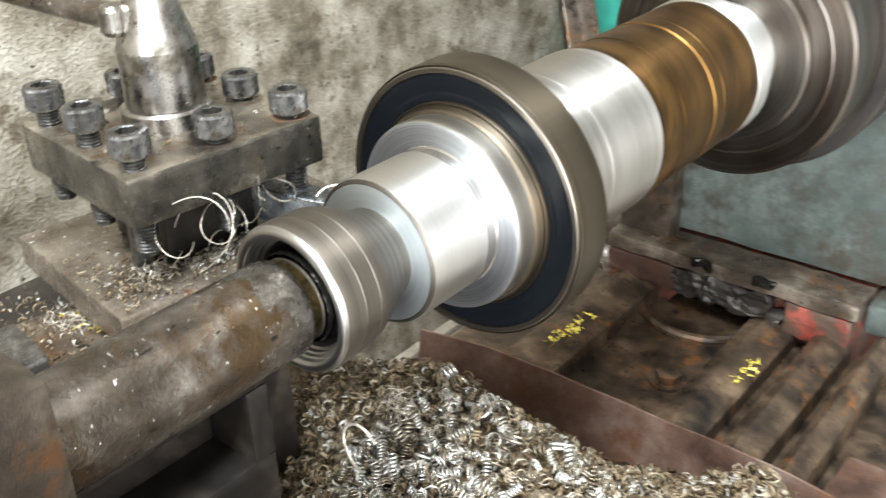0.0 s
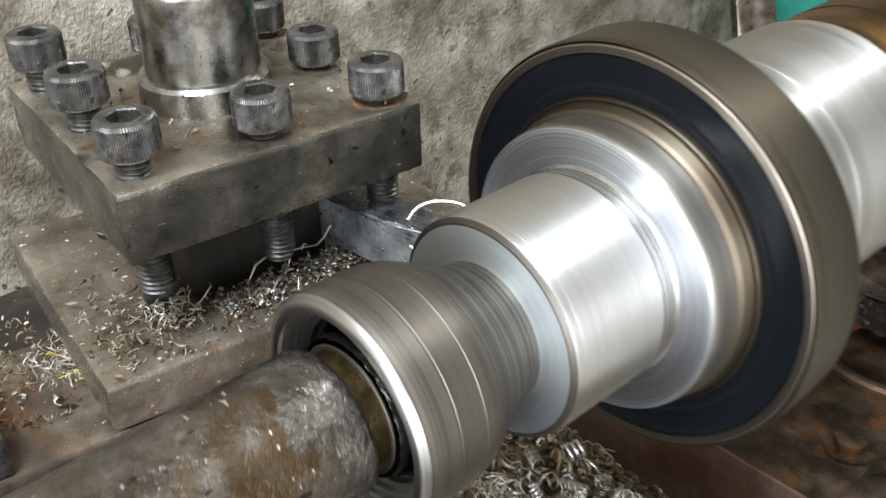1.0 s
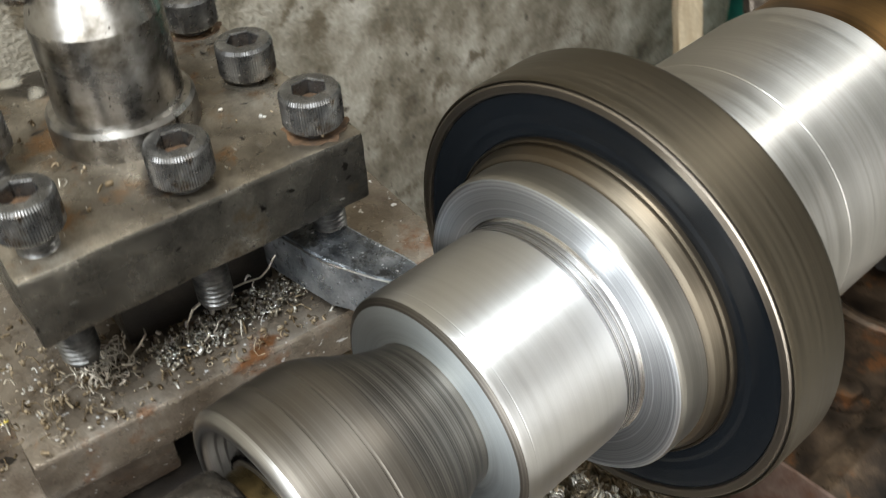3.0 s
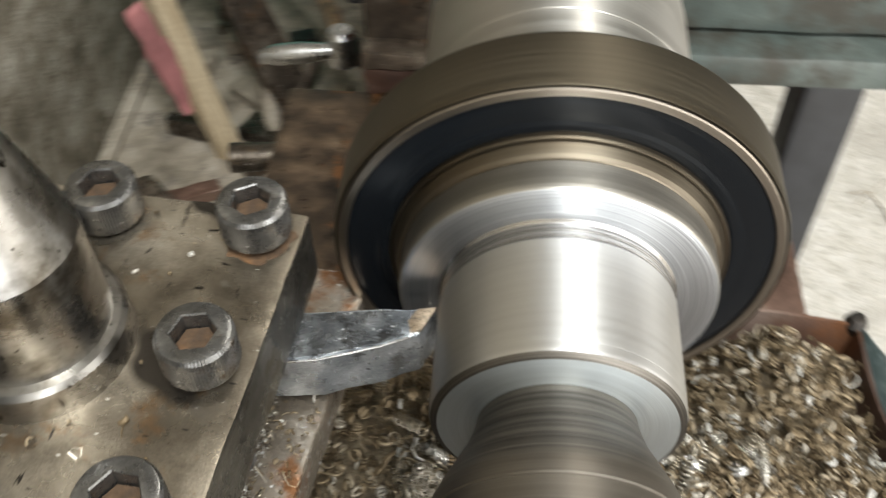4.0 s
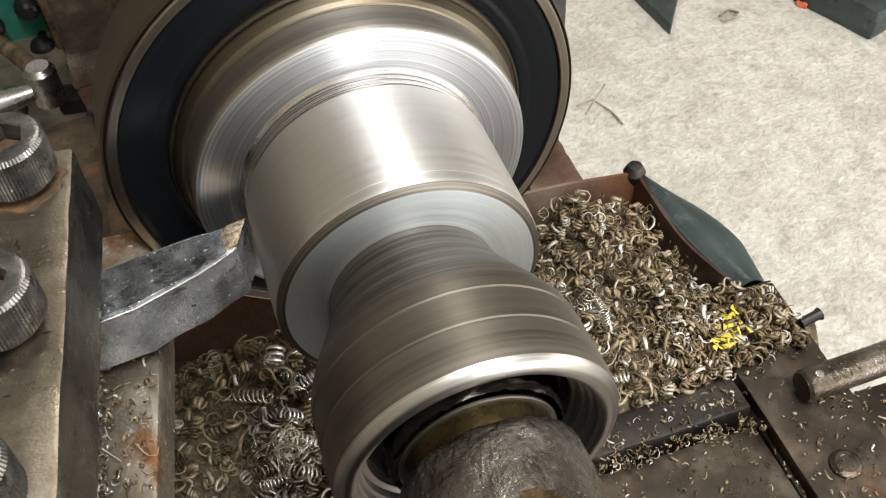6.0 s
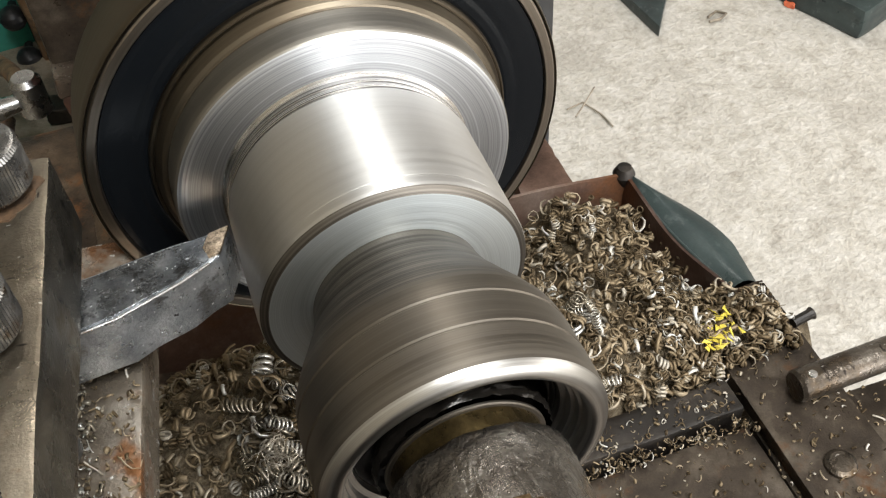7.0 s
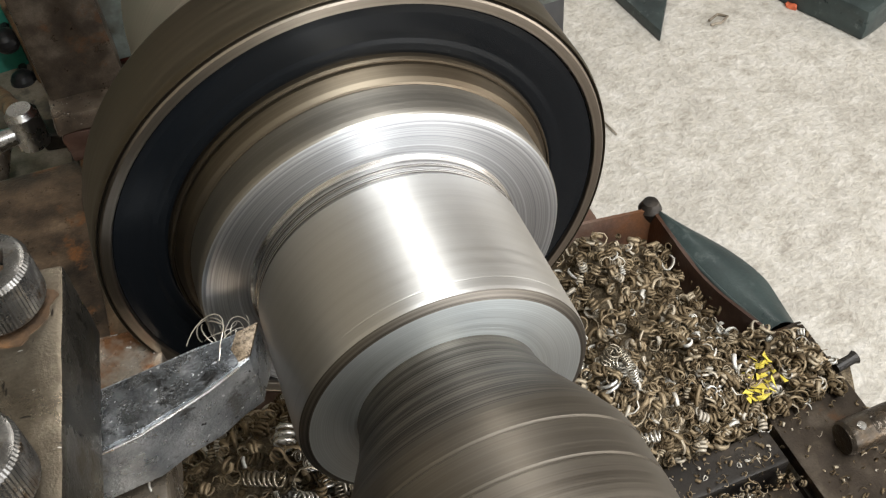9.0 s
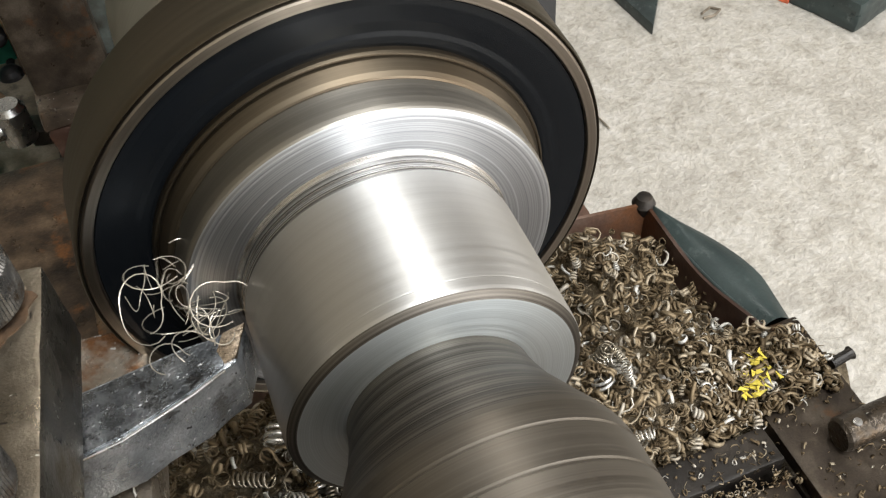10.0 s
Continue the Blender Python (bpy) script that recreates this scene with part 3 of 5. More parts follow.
def knurled_head():
    bm = bmesh.new()
    n = 72
    prof = [(0.0002, 0.0), (0.0002, 0.00745), (0.0009, 0.0080), (0.0088, 0.0080), (0.0098, 0.0074), (0.0101, 0.0066)]
    rings = []
    for z, r in prof[1:]:
        ridge = 0.00022 if 0.0005 < z < 0.0090 else 0.0
        rings.append([bm.verts.new(((r - (ridge if k % 2 else 0)) * math.cos(math.pi * k / n), (r - (ridge if k % 2 else 0)) * math.sin(math.pi * k / n), z)) for k in range(2 * n)])
    # hexagon socket
    def hexa(r, z):
        out = []
        for k in range(2 * n):
            a = math.pi * k / n
            b = (a % (math.pi / 3)) - math.pi / 6
            rr = r / math.cos(b)
            out.append(bm.verts.new((rr * math.cos(a), rr * math.sin(a), z)))
        return out
    rings += [hexa(0.00425, 0.0101), hexa(0.0040, 0.0097), hexa(0.0040, 0.0042)]
    for a, b in zip(rings, rings[1:]):
        for k in range(2 * n):
            j = (k + 1) % (2 * n)
            bm.faces.new((a[k], a[j], b[j], b[k]))
    bm.faces.new(rings[-1])
    bm.faces.new(rings[0][::-1])
    return mesh_from(bm, "bolt_head", 28)


def thread_mesh(length, r=0.0049, pitch=0.0015, seg=24):
    bm = bmesh.new()
    turns = int(length / pitch)
    steps = turns * seg
    rows = []
    for i in range(steps + 1):
        a = 2 * math.pi * i / seg
        z = -pitch * i / seg
        c, s = math.cos(a), math.sin(a)
        rows.append([bm.verts.new(((r - d) * c, (r - d) * s, z - h * pitch)) for d, h in ((0.0008, 0.0), (0.0, 0.42), (0.0, 0.58), (0.0008, 1.0))])
    for a, b in zip(rows, rows[1:]):
        for k in range(3):
            bm.faces.new((a[k], a[k + 1], b[k + 1], b[k]))
    revolve([(0, 0.0), (0, r - 0.0009), (-length - pitch, r - 0.0009), (-length - pitch, 0)], 16, "Z", bm=bm)
    return mesh_from(bm, "bolt_thread", 40)


def tool_post():
    root = thing("tool_post", "four-way steel tool post with eight socket screws and cone nut", "tool post", POST)
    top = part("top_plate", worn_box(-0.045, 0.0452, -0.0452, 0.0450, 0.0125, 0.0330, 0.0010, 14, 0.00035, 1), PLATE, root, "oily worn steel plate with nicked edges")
    # Upright faces take the colour darkened for shade.
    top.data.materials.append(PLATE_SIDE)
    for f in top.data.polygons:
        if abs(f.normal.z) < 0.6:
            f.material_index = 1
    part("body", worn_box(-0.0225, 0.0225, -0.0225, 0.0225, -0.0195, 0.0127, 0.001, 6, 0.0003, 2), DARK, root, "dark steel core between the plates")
    part("seat_ring", revolve([(0.0325, 0.0), (0.0325, 0.0195), (0.0400, 0.0192), (0.0412, 0.0183), (0.0415, 0.0165)], 72, "Z"), CONE, root)
    cone = part("cone_nut", revolve([(0.0410, 0.0165), (0.0425, 0.0166), (0.0655, 0.0164), (0.0668, 0.0160), (0.0890, 0.0094), (0.0904, 0.0087), (0.0913, 0.0076), (0.0916, 0.0050), (0.0914, 0.0)], 72, "Z"), CONE, root, "polished tapered steel clamping nut")
    boss = Matrix.Translation((-0.0040, -0.0140, 0.0780))
    part("handle_boss", revolve([(-0.006, 0.0), (-0.006, 0.0048), (-0.004, 0.0062), (0.004, 0.0062), (0.006, 0.0048), (0.006, 0.0)], 32, "Z"), CONE, cone, at=boss)
    part("handle", tube([(-0.006, -0.013, 0.0780), (-0.04, -0.022, 0.0805), (-0.08, -0.032, 0.0835), (-0.15, -0.049, 0.0885)], 0.0052, 16), QUILL, cone, "brown stained steel handle bar")
    part("packing_strip", worn_box(0.017, 0.0205, -0.036, -0.030, -0.0195, 0.0124, 0.0004, 4, 0.0003, 71), THREAD, root, "serrated steel packing strip")
    head = knurled_head()
    for i, j, w in ((0, 2, 0.0096), (2, 2, 0.0090)):
        bm = bmesh.new()
        ring = [bm.verts.new((0.0355 - 0.0355 * i + (w * (0.84 + 0.34 * noise.noise(Vector((math.cos(a) * 2, math.sin(a) * 2, i + 3 * j))))) * math.cos(a), -0.0365 + 0.0365 * j + w * (0.84 + 0.34 * noise.noise(Vector((math.sin(a) * 2, math.cos(a) * 2, j)))) * math.sin(a), 0.03325)) for a in np.linspace(0, 2 * math.pi, 40, endpoint=False)]
        mid = [bm.verts.new((v.co.x, v.co.y, 0.0325)) for v in ring]
        bm.faces.new(ring)
        for k in range(40):
            bm.faces.new((ring[k], mid[k], mid[(k + 1) % 40], ring[(k + 1) % 40]))
        part("rust_crust", bm, RUSTSPOT, root, "orange rust crust round a screw")
    lift = {(0, 0): 0.0053, (0, 1): 0.0026, (0, 2): 0.0022, (1, 0): 0.0068, (2, 0): 0.0072, (1, 2): 0.0014, (2, 2): 0.0024, (2, 1): 0.0040}
    shank = thread_mesh(0.040)
    grime = mesh_from(prism([(0.0043 * math.cos(k * math.pi / 3 + math.pi / 6 * 0), 0.0043 * math.sin(k * math.pi / 3)) for k in range(6)], "Z", 0.0040, 0.0060, 0.0), "grime", 28)
    for n, ((i, j), h) in enumerate(sorted(lift.items())):
        m = Matrix.Translation((0.0355 - 0.0355 * i, -0.0365 + 0.0365 * j, 0.0330 + h)) @ pose(0, 0, 0, 0, 0, 17 * n + 9 * i)
        b = part("clamp_screw", head, BOLT, root, "black knurled socket head cap screw", m)
        part("thread", shank, THREAD, b, "threaded screw shank")
        part("socket_grime", grime, RUSTSPOT, b, "brown grime in the hexagon socket")
    return root


tool_post()


def cutting_tool():
    root = thing("turning_tool", "ground steel lathe tool bit with its tip at the work", "lathe tool")
    bm = prism([(-0.104, -0.0268), (-0.0640, -0.0226), (-0.0440, -0.0202), (-0.0305, -0.0190), (-0.0341, -0.0272), (-0.0436, -0.0316), (-0.0580, -0.0366), (-0.0640, -0.0374), (-0.104, -0.0410)], "Z", -0.0145, 0.0010, 0.0004)
    bmesh.ops.subdivide_edges(bm, edges=[e for e in bm.edges if e.calc_length() > 0.006], cuts=4, use_grid_fill=True)
    for v in bm.verts:
        v.co += noise.noise_vector(v.co * 220) * 0.00035
    part("shank", bm, TOOLM, root, "blue-grey steel shank with pitted faces")
    part("top_face", prism([(-0.100, -0.0274), (-0.0640, -0.0233), (-0.0440, -0.0209), (-0.0352, -0.0202), (-0.0366, -0.0276), (-0.0436, -0.0309), (-0.0580, -0.0358), (-0.0640, -0.0366), (-0.100, -0.0400)], "Z", 0.0005, 0.0014, 0.0002), TOOLTOP, root, "dark pitted top of the shank")
    part("tip", prism([(-0.0352, -0.0196), (-0.0303, -0.0187), (-0.0338, -0.0264), (-0.0364, -0.0270), (-0.0372, -0.0236)], "Z", 0.0004, 0.0015, 0.0003), plain("ground_tip", (0.36, 0.28, 0.20), 0.30, 0.9, 900, 0.7, 0.0006), root, "straw-coloured ground cutting tip")
    part("worn_edge", tube([(-0.0366, -0.0283, 0.00085), (-0.0436, -0.0315, 0.00085), (-0.0510, -0.0341, 0.00085), (-0.0580, -0.0365, 0.00085), (-0.0640, -0.0373, 0.0008), (-0.0800, -0.0388, 0.0008)], 0.00032, 8), SILVER, root, "bright worn edge of the shank")
    return root


cutting_tool()


def compound_rest():
    root = thing("compound_rest", "brown oily iron compound slide strewn with swarf", "tool slide", pose(-0.109, -0.0593, 0, 0, 0, -8.0))
    part("upper_slide", worn_box(-0.052, 0.047, -0.0560, 0.075, -0.0360, -0.0205, 0.0012, 12, 0.0004, 5), SLIDE, root, "wet grey-brown slide top")
    part("lower_slide", worn_box(-0.022, 0.036, -0.26, -0.020, -0.060, -0.0450, 0.002, 12, 0.0005, 6), REST, root, "rusty lower slide")
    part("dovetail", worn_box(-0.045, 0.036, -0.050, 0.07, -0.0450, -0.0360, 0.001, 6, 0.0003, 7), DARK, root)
    k = thing("stop_block", "dark blue-grey steel block lying on the lower slide", "metal block", pose(-0.109, -0.0593, 0, 0, 0, -8.0))
    part("block", worn_box(0.002, 0.0360, -0.130, -0.0815, -0.0449, -0.0305, 0.0012, 8, 0.0005, 86), BOLT, k)
    c = thing("cross_slide", "dark greasy iron cross slide with a slotted side", "tool slide")
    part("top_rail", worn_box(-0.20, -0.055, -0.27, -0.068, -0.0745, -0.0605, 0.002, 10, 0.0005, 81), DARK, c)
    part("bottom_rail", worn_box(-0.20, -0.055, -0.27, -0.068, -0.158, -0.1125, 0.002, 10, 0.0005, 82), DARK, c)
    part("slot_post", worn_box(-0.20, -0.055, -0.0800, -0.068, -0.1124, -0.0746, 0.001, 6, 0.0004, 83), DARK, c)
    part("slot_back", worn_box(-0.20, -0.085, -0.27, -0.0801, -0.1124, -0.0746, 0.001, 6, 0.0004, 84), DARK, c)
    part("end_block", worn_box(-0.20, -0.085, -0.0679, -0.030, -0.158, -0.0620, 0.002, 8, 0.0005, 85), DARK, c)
    return root


compound_rest()


# ---------------------------------------------------------------- saddle, tray and bed
def saddle():
    s = thing("carriage_saddle", "worn brown iron lathe carriage with strip and swarf", "carriage")
    part("wing", worn_box(-0.20, 0.1365, -0.30, -0.0225, -0.196, -0.1745, 0.002, 14, 0.0006, 8), OILPLATE, s, "brown iron saddle wing")
    part("apron", worn_box(0.1380, 0.330, -0.32, -0.0215, -0.215, -0.1772, 0.003, 12, 0.0006, 77), OILPLATE, s, "grey-brown apron plate")
    part("cross_bar", worn_box(-0.05, 0.1370, -0.0178, -0.0030, -0.192, -0.1700, 0.001, 10, 0.0004, 9), DARK, s, "dark iron cross bar")
    return s


saddle()


def strip():
    s = thing("guard_strip", "worn steel strip screwed along the carriage edge", "metal strip", pose(0.1585, -0.05, -0.1700))
    part("strip_plate", worn_box(-0.0188, 0.0190, -0.10, 0.0865, -0.007, 0.0, 0.0010, 12, 0.0004, 10), OILPLATE, s)
    for x, y, r in ((-0.0020, -0.0020, 0.0062), (0.0030, -0.060, 0.0055)):
        part("rivet", revolve([(0.0, r), (0.0012, r - 0.0002), (0.0022, r - 0.0018), (0.0026, 0.0)], 24, "Z"), QUILL, s, "round rivet head", pose(x, y, 0.0001))
    part("stub_screw", tube([(0.016, 0.0590, 0.0035), (0.024, 0.0600, 0.0042), (0.0255, 0.0602, 0.0043)], lambda u: 0.0022 + 0.0007 * (u > 0.8), 12), DARK, s, "dark rusty screw sticking out of the strip edge")
    r = thing("control_rod", "plain grey steel rod resting on the carriage strip", "rod")
    part("rod", tube([(0.1560, -0.0200, -0.1632), (0.1575, -0.0200, -0.1632), (0.25, -0.0180, -0.1632), (0.36, -0.0150, -0.1632)], lambda u: 0.0066 if u > 0 else 0.0058, 24), QUILL, r, "grey steel rod with a drilled end")
    part("end_hole", revolve([(0.0, 0.0018), (0.0006, 0.0016), (0.0008, 0.0)], 16, "Z"), SILVER, r, at=pose(0.1620, -0.0205, -0.1567))


strip()


def tray():
    t = thing("chip_tray", "brown stained sheet-metal chip tray full of swarf", "chip tray")
    # back wall, slightly wavy top edge
    bm = bmesh.new()
    n = 40
    cols = []
    for i in range(n + 1):
        u = i / n
        x = -0.125 + u * 0.280
        w = 0.0015 * math.sin(9 * u) + 0.001 * noise.noise(Vector((u * 9, 2, 0)))
        zt = -0.1680 + w - 0.0015 * math.sin(3.1 * u)
        y = 0.1105 + 0.0012 * math.sin(5 * u) + 0.0050 * u + 0.044 * u * (1 - u)
        cols.append([bm.verts.new((x, y - 0.010, -0.215)), bm.verts.new((x, y - 0.002, -0.180)), bm.verts.new((x, y, zt)), bm.verts.new((x, y + 0.0016, zt)), bm.verts.new((x, y + 0.0015, -0.215))])
    for a, b in zip(cols, cols[1:]):
        for k in range(4):
            bm.faces.new((a[k], a[k + 1], b[k + 1], b[k]))
    part("back_wall", bm, TRAYM, t, "brown sheet with a wavy rim")
    bm = bmesh.new()
    cols = []
    for i in range(n + 1):
        u = i / n
        x = 0.1520 + 0.0095 * u * u - 0.0016 * math.sin(math.pi * u)
        y = 0.1185 - 0.0820 * u
        zt = -0.1690 - 0.001 * u + 0.001 * math.sin(8 * u)
        cols.append([bm.verts.new((x - 0.012, y, -0.225)), bm.verts.new((x - 0.004, y, -0.195)), bm.verts.new((x, y, zt)), bm.verts.new((x + 0.0016, y, zt)), bm.verts.new((x + 0.001, y, -0.225))])
    for a, b in zip(cols, cols[1:]):
        for k in range(4):
            bm.faces.new((a[k], a[k + 1], b[k + 1], b[k]))
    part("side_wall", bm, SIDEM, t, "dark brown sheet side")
    part("bottom", box(-0.085, 0.150, -0.08, 0.116, -0.225, -0.215, 0), TRAYM, t)
    part("rim_knob", revolve([(-0.170, 0.004), (-0.164, 0.0055), (-0.160, 0.0035), (-0.159, 0.0)], 20, "Z"), DARK, t, at=pose(0.152, 0.1175, -0.005))
    g = thing("green_guard", "dark green curved sheet guard beside the chip tray", "guard")
    bm = bmesh.new()
    cols = []
    for i in range(31):
        u = i / 30
        y = 0.1185 - 0.0815 * u
        inner = 0.1540 + 0.0095 * u * u - 0.0016 * math.sin(math.pi * u)
        outer = max(inner + 0.001, 0.1785 - 0.0195 * max(0.0, (y - 0.060) / 0.0490) ** 1.7 - 0.0025 * max(0.0, (0.060 - y) / 0.024))
        col = []
        for k in range(6):
            f = k / 5
            col.append(bm.verts.new((inner + (outer - inner) * f, y, -0.1705 - 0.002 * f * f + 0.003 * math.sin(math.pi * f))))
        col.append(bm.verts.new((outer - 0.002, y, -0.245)))
        cols.append(col)
    for a, b in zip(cols, cols[1:]):
        for k in range(6):
            bm.faces.new((a[k], a[k + 1], b[k + 1], b[k]))
    part("sheet", bm, CURLG, g)
    rim = []
    for i in range(0, 31, 2):
        u = i / 30
        rim.append((0.1540 + 0.0095 * u * u - 0.0016 * math.sin(math.pi * u), 0.1185 - 0.0815 * u, -0.1705))
    part("rolled_edge", tube(rim, 0.0008, 8), CURLG, g, "rolled edge of the sheet")
    return t


tray()


def bed():
    b = thing("lathe_bed", "rusty greasy iron lathe bed with ribs and a hex bolt", "lathe bed")
    part("bed_floor", worn_box(-0.16, 0.142, 0.10, 0.335, -0.250, -0.2240, 0.002, 14, 0.0008, 11), BEDM, b, "rust-brown bed plate")
    for x, w, h, z in ((-0.082, 0.019, 0.022, -0.202), (0.030, 0.016, 0.020, -0.204), (0.072, 0.012, 0.026, -0.200), (0.104, 0.008, 0.030, -0.196)):
        part("way", prism([(x - w, -0.226), (x - w, z - 0.004), (x - 0.3 * w, z), (x + w, z - 0.008), (x + w, -0.226)], "Y", 0.10, 0.322, 0.0012), BEDM, b, "rusty prismatic way")
    part("hex_bolt", prism([(0.009 * math.cos(k * math.pi / 3 + 0.3), 0.009 * math.sin(k * math.pi / 3 + 0.3)) for k in range(6)], "Z", -0.2240, -0.2165, 0.0008), BEDM, b, "rusty hexagon bolt head", pose(-0.0060, 0.2270, 0))
    part("washer", revolve([(-0.2242, 0.0), (-0.2242, 0.0135), (-0.2222, 0.0132), (-0.2222, 0.0)], 32, "Z"), BEDM, b, "rusty washer", pose(-0.0060, 0.2270, 0))
    part("bed_side", worn_box(-0.115, 0.125, -0.62, 0.60, -0.62, -0.252, 0.004, 6, 0.001, 12), DARK, b)
    f = thing("headstock", "large grey-green painted headstock on a chipped red foot", "headstock")
    part("housing", worn_box(-0.100, 0.30, 0.345, 0.85, -0.176, 0.30, 0.012, 12, 0.0012, 13), GREEN, f, "worn grey-green painted housing")
    bm = prism([(-0.100, -0.250), (-0.100, -0.178), (0.085, -0.178), (0.085, -0.250), (0.050, -0.250), (0.040, -0.215), (0.030, -0.200), (-0.015, -0.195), (-0.04, -0.203), (-0.056, -0.222), (-0.062, -0.250)], "Y", 0.3222, 0.75, 0.001)
    part("foot", bm, REDM, f, "chipped red painted foot")
    # Added block, no known part, that keeps the housing's left front dark.
    part("left_dark_block", worn_box(-0.1050, -0.062, 0.3250, 0.3445, -0.262, 0.05, 0.004, 8, 0.001, 79), OILPLATE, f, "dark brown block over the left of the housing front")
    part("ledge", worn_box(-0.105, 0.086, 0.308, 0.3445, -0.185, -0.1735, 0.002, 16, 0.0012, 18), REST, f, "brown worn ledge over the recess")
    # Raised black boxes draw the darkness inside two holes of the ledge.
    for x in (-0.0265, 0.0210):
        part("hole_shade", worn_box(x - 0.009, x + 0.009, 0.3062, 0.3100, -0.1802, -0.1725, 0.002, 4, 0.0022, 19), OIL, f, "raised black box painted as the shade in a hole")
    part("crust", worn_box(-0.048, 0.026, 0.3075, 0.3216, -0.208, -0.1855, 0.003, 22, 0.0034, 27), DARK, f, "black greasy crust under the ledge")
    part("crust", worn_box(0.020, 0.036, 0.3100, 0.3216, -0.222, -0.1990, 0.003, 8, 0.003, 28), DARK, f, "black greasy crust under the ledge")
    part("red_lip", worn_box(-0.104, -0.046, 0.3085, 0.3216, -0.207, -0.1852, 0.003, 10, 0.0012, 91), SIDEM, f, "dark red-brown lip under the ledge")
    part("red_lip", worn_box(0.037, 0.0835, 0.3085, 0.3216, -0.212, -0.1852, 0.003, 10, 0.0012, 92), REDM, f, "chipped red paint under the ledge")
    part("recess_rim", tube([(-0.0285 + 0.040 * math.cos(a), 0.3150 + 0.0350 * math.sin(a), -0.2225) for a in np.linspace(math.pi, 2 * math.pi, 25)], 0.0042, 10), BEDM, f, "rounded rusty rim of the recess")
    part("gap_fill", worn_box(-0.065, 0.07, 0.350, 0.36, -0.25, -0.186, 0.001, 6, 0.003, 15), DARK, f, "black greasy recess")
    part("bed_end", worn_box(0.118, 0.150, 0.155, 0.215, -0.232, -0.214, 0.006, 8, 0.001, 17), TRAYM, b, "rounded brown casting at the bed edge")
    part("skirt", worn_box(0.0862, 0.245, 0.325, 0.60, -0.200, -0.1775, 0.004, 6, 0.0008, 14), GREEN, f)
    part("leg_bar", worn_box(0.185, 0.225, 0.36, 0.40, -0.76, -0.2155, 0.003, 6, 0.0006, 16), BLACKP, f, "black painted leg")


bed()


def rear_pan():
    p = thing("rear_pan", "brown rusty chip pan along the wall behind the bed", "chip pan")
    part("pan_floor", worn_box(-0.399, -0.117, -1.2, 1.3, -0.470, -0.455, 0.002, 14, 0.002, 31), PANM, p, "rust-brown pan floor")
    part("pan_rim", worn_box(-0.399, -0.385, -1.2, 1.3, -0.4545, -0.445, 0.002, 10, 0.001, 32), PANM, p)
    for y in (-1.0, 1.1):
        part("pan_leg", box(-0.36, -0.14, y, y + 0.1, FLOOR, -0.4705, 0.004), DARK, p)
    r = thing("loose_rod", "grey steel rod lying across the rear pan", "rod")
    part("rod", tube([(-0.105, 0.355, -0.3), (-0.16, 0.350, -0.3), (-0.215, 0.345, -0.302)], lambda u: 0.0085 + 0.003 * u, 16), QUILL, r)


rear_pan()


# ---------------------------------------------------------------- far clutter behind the headstock
def ball(r, seg=24):
    return revolve([(-r, 0.0)] + [(r * math.sin(a), r * math.cos(a)) for a in (-1.2, -0.8, -0.4, 0, 0.4, 0.8, 1.2)] + [(r, 0.0)], seg, "Z")


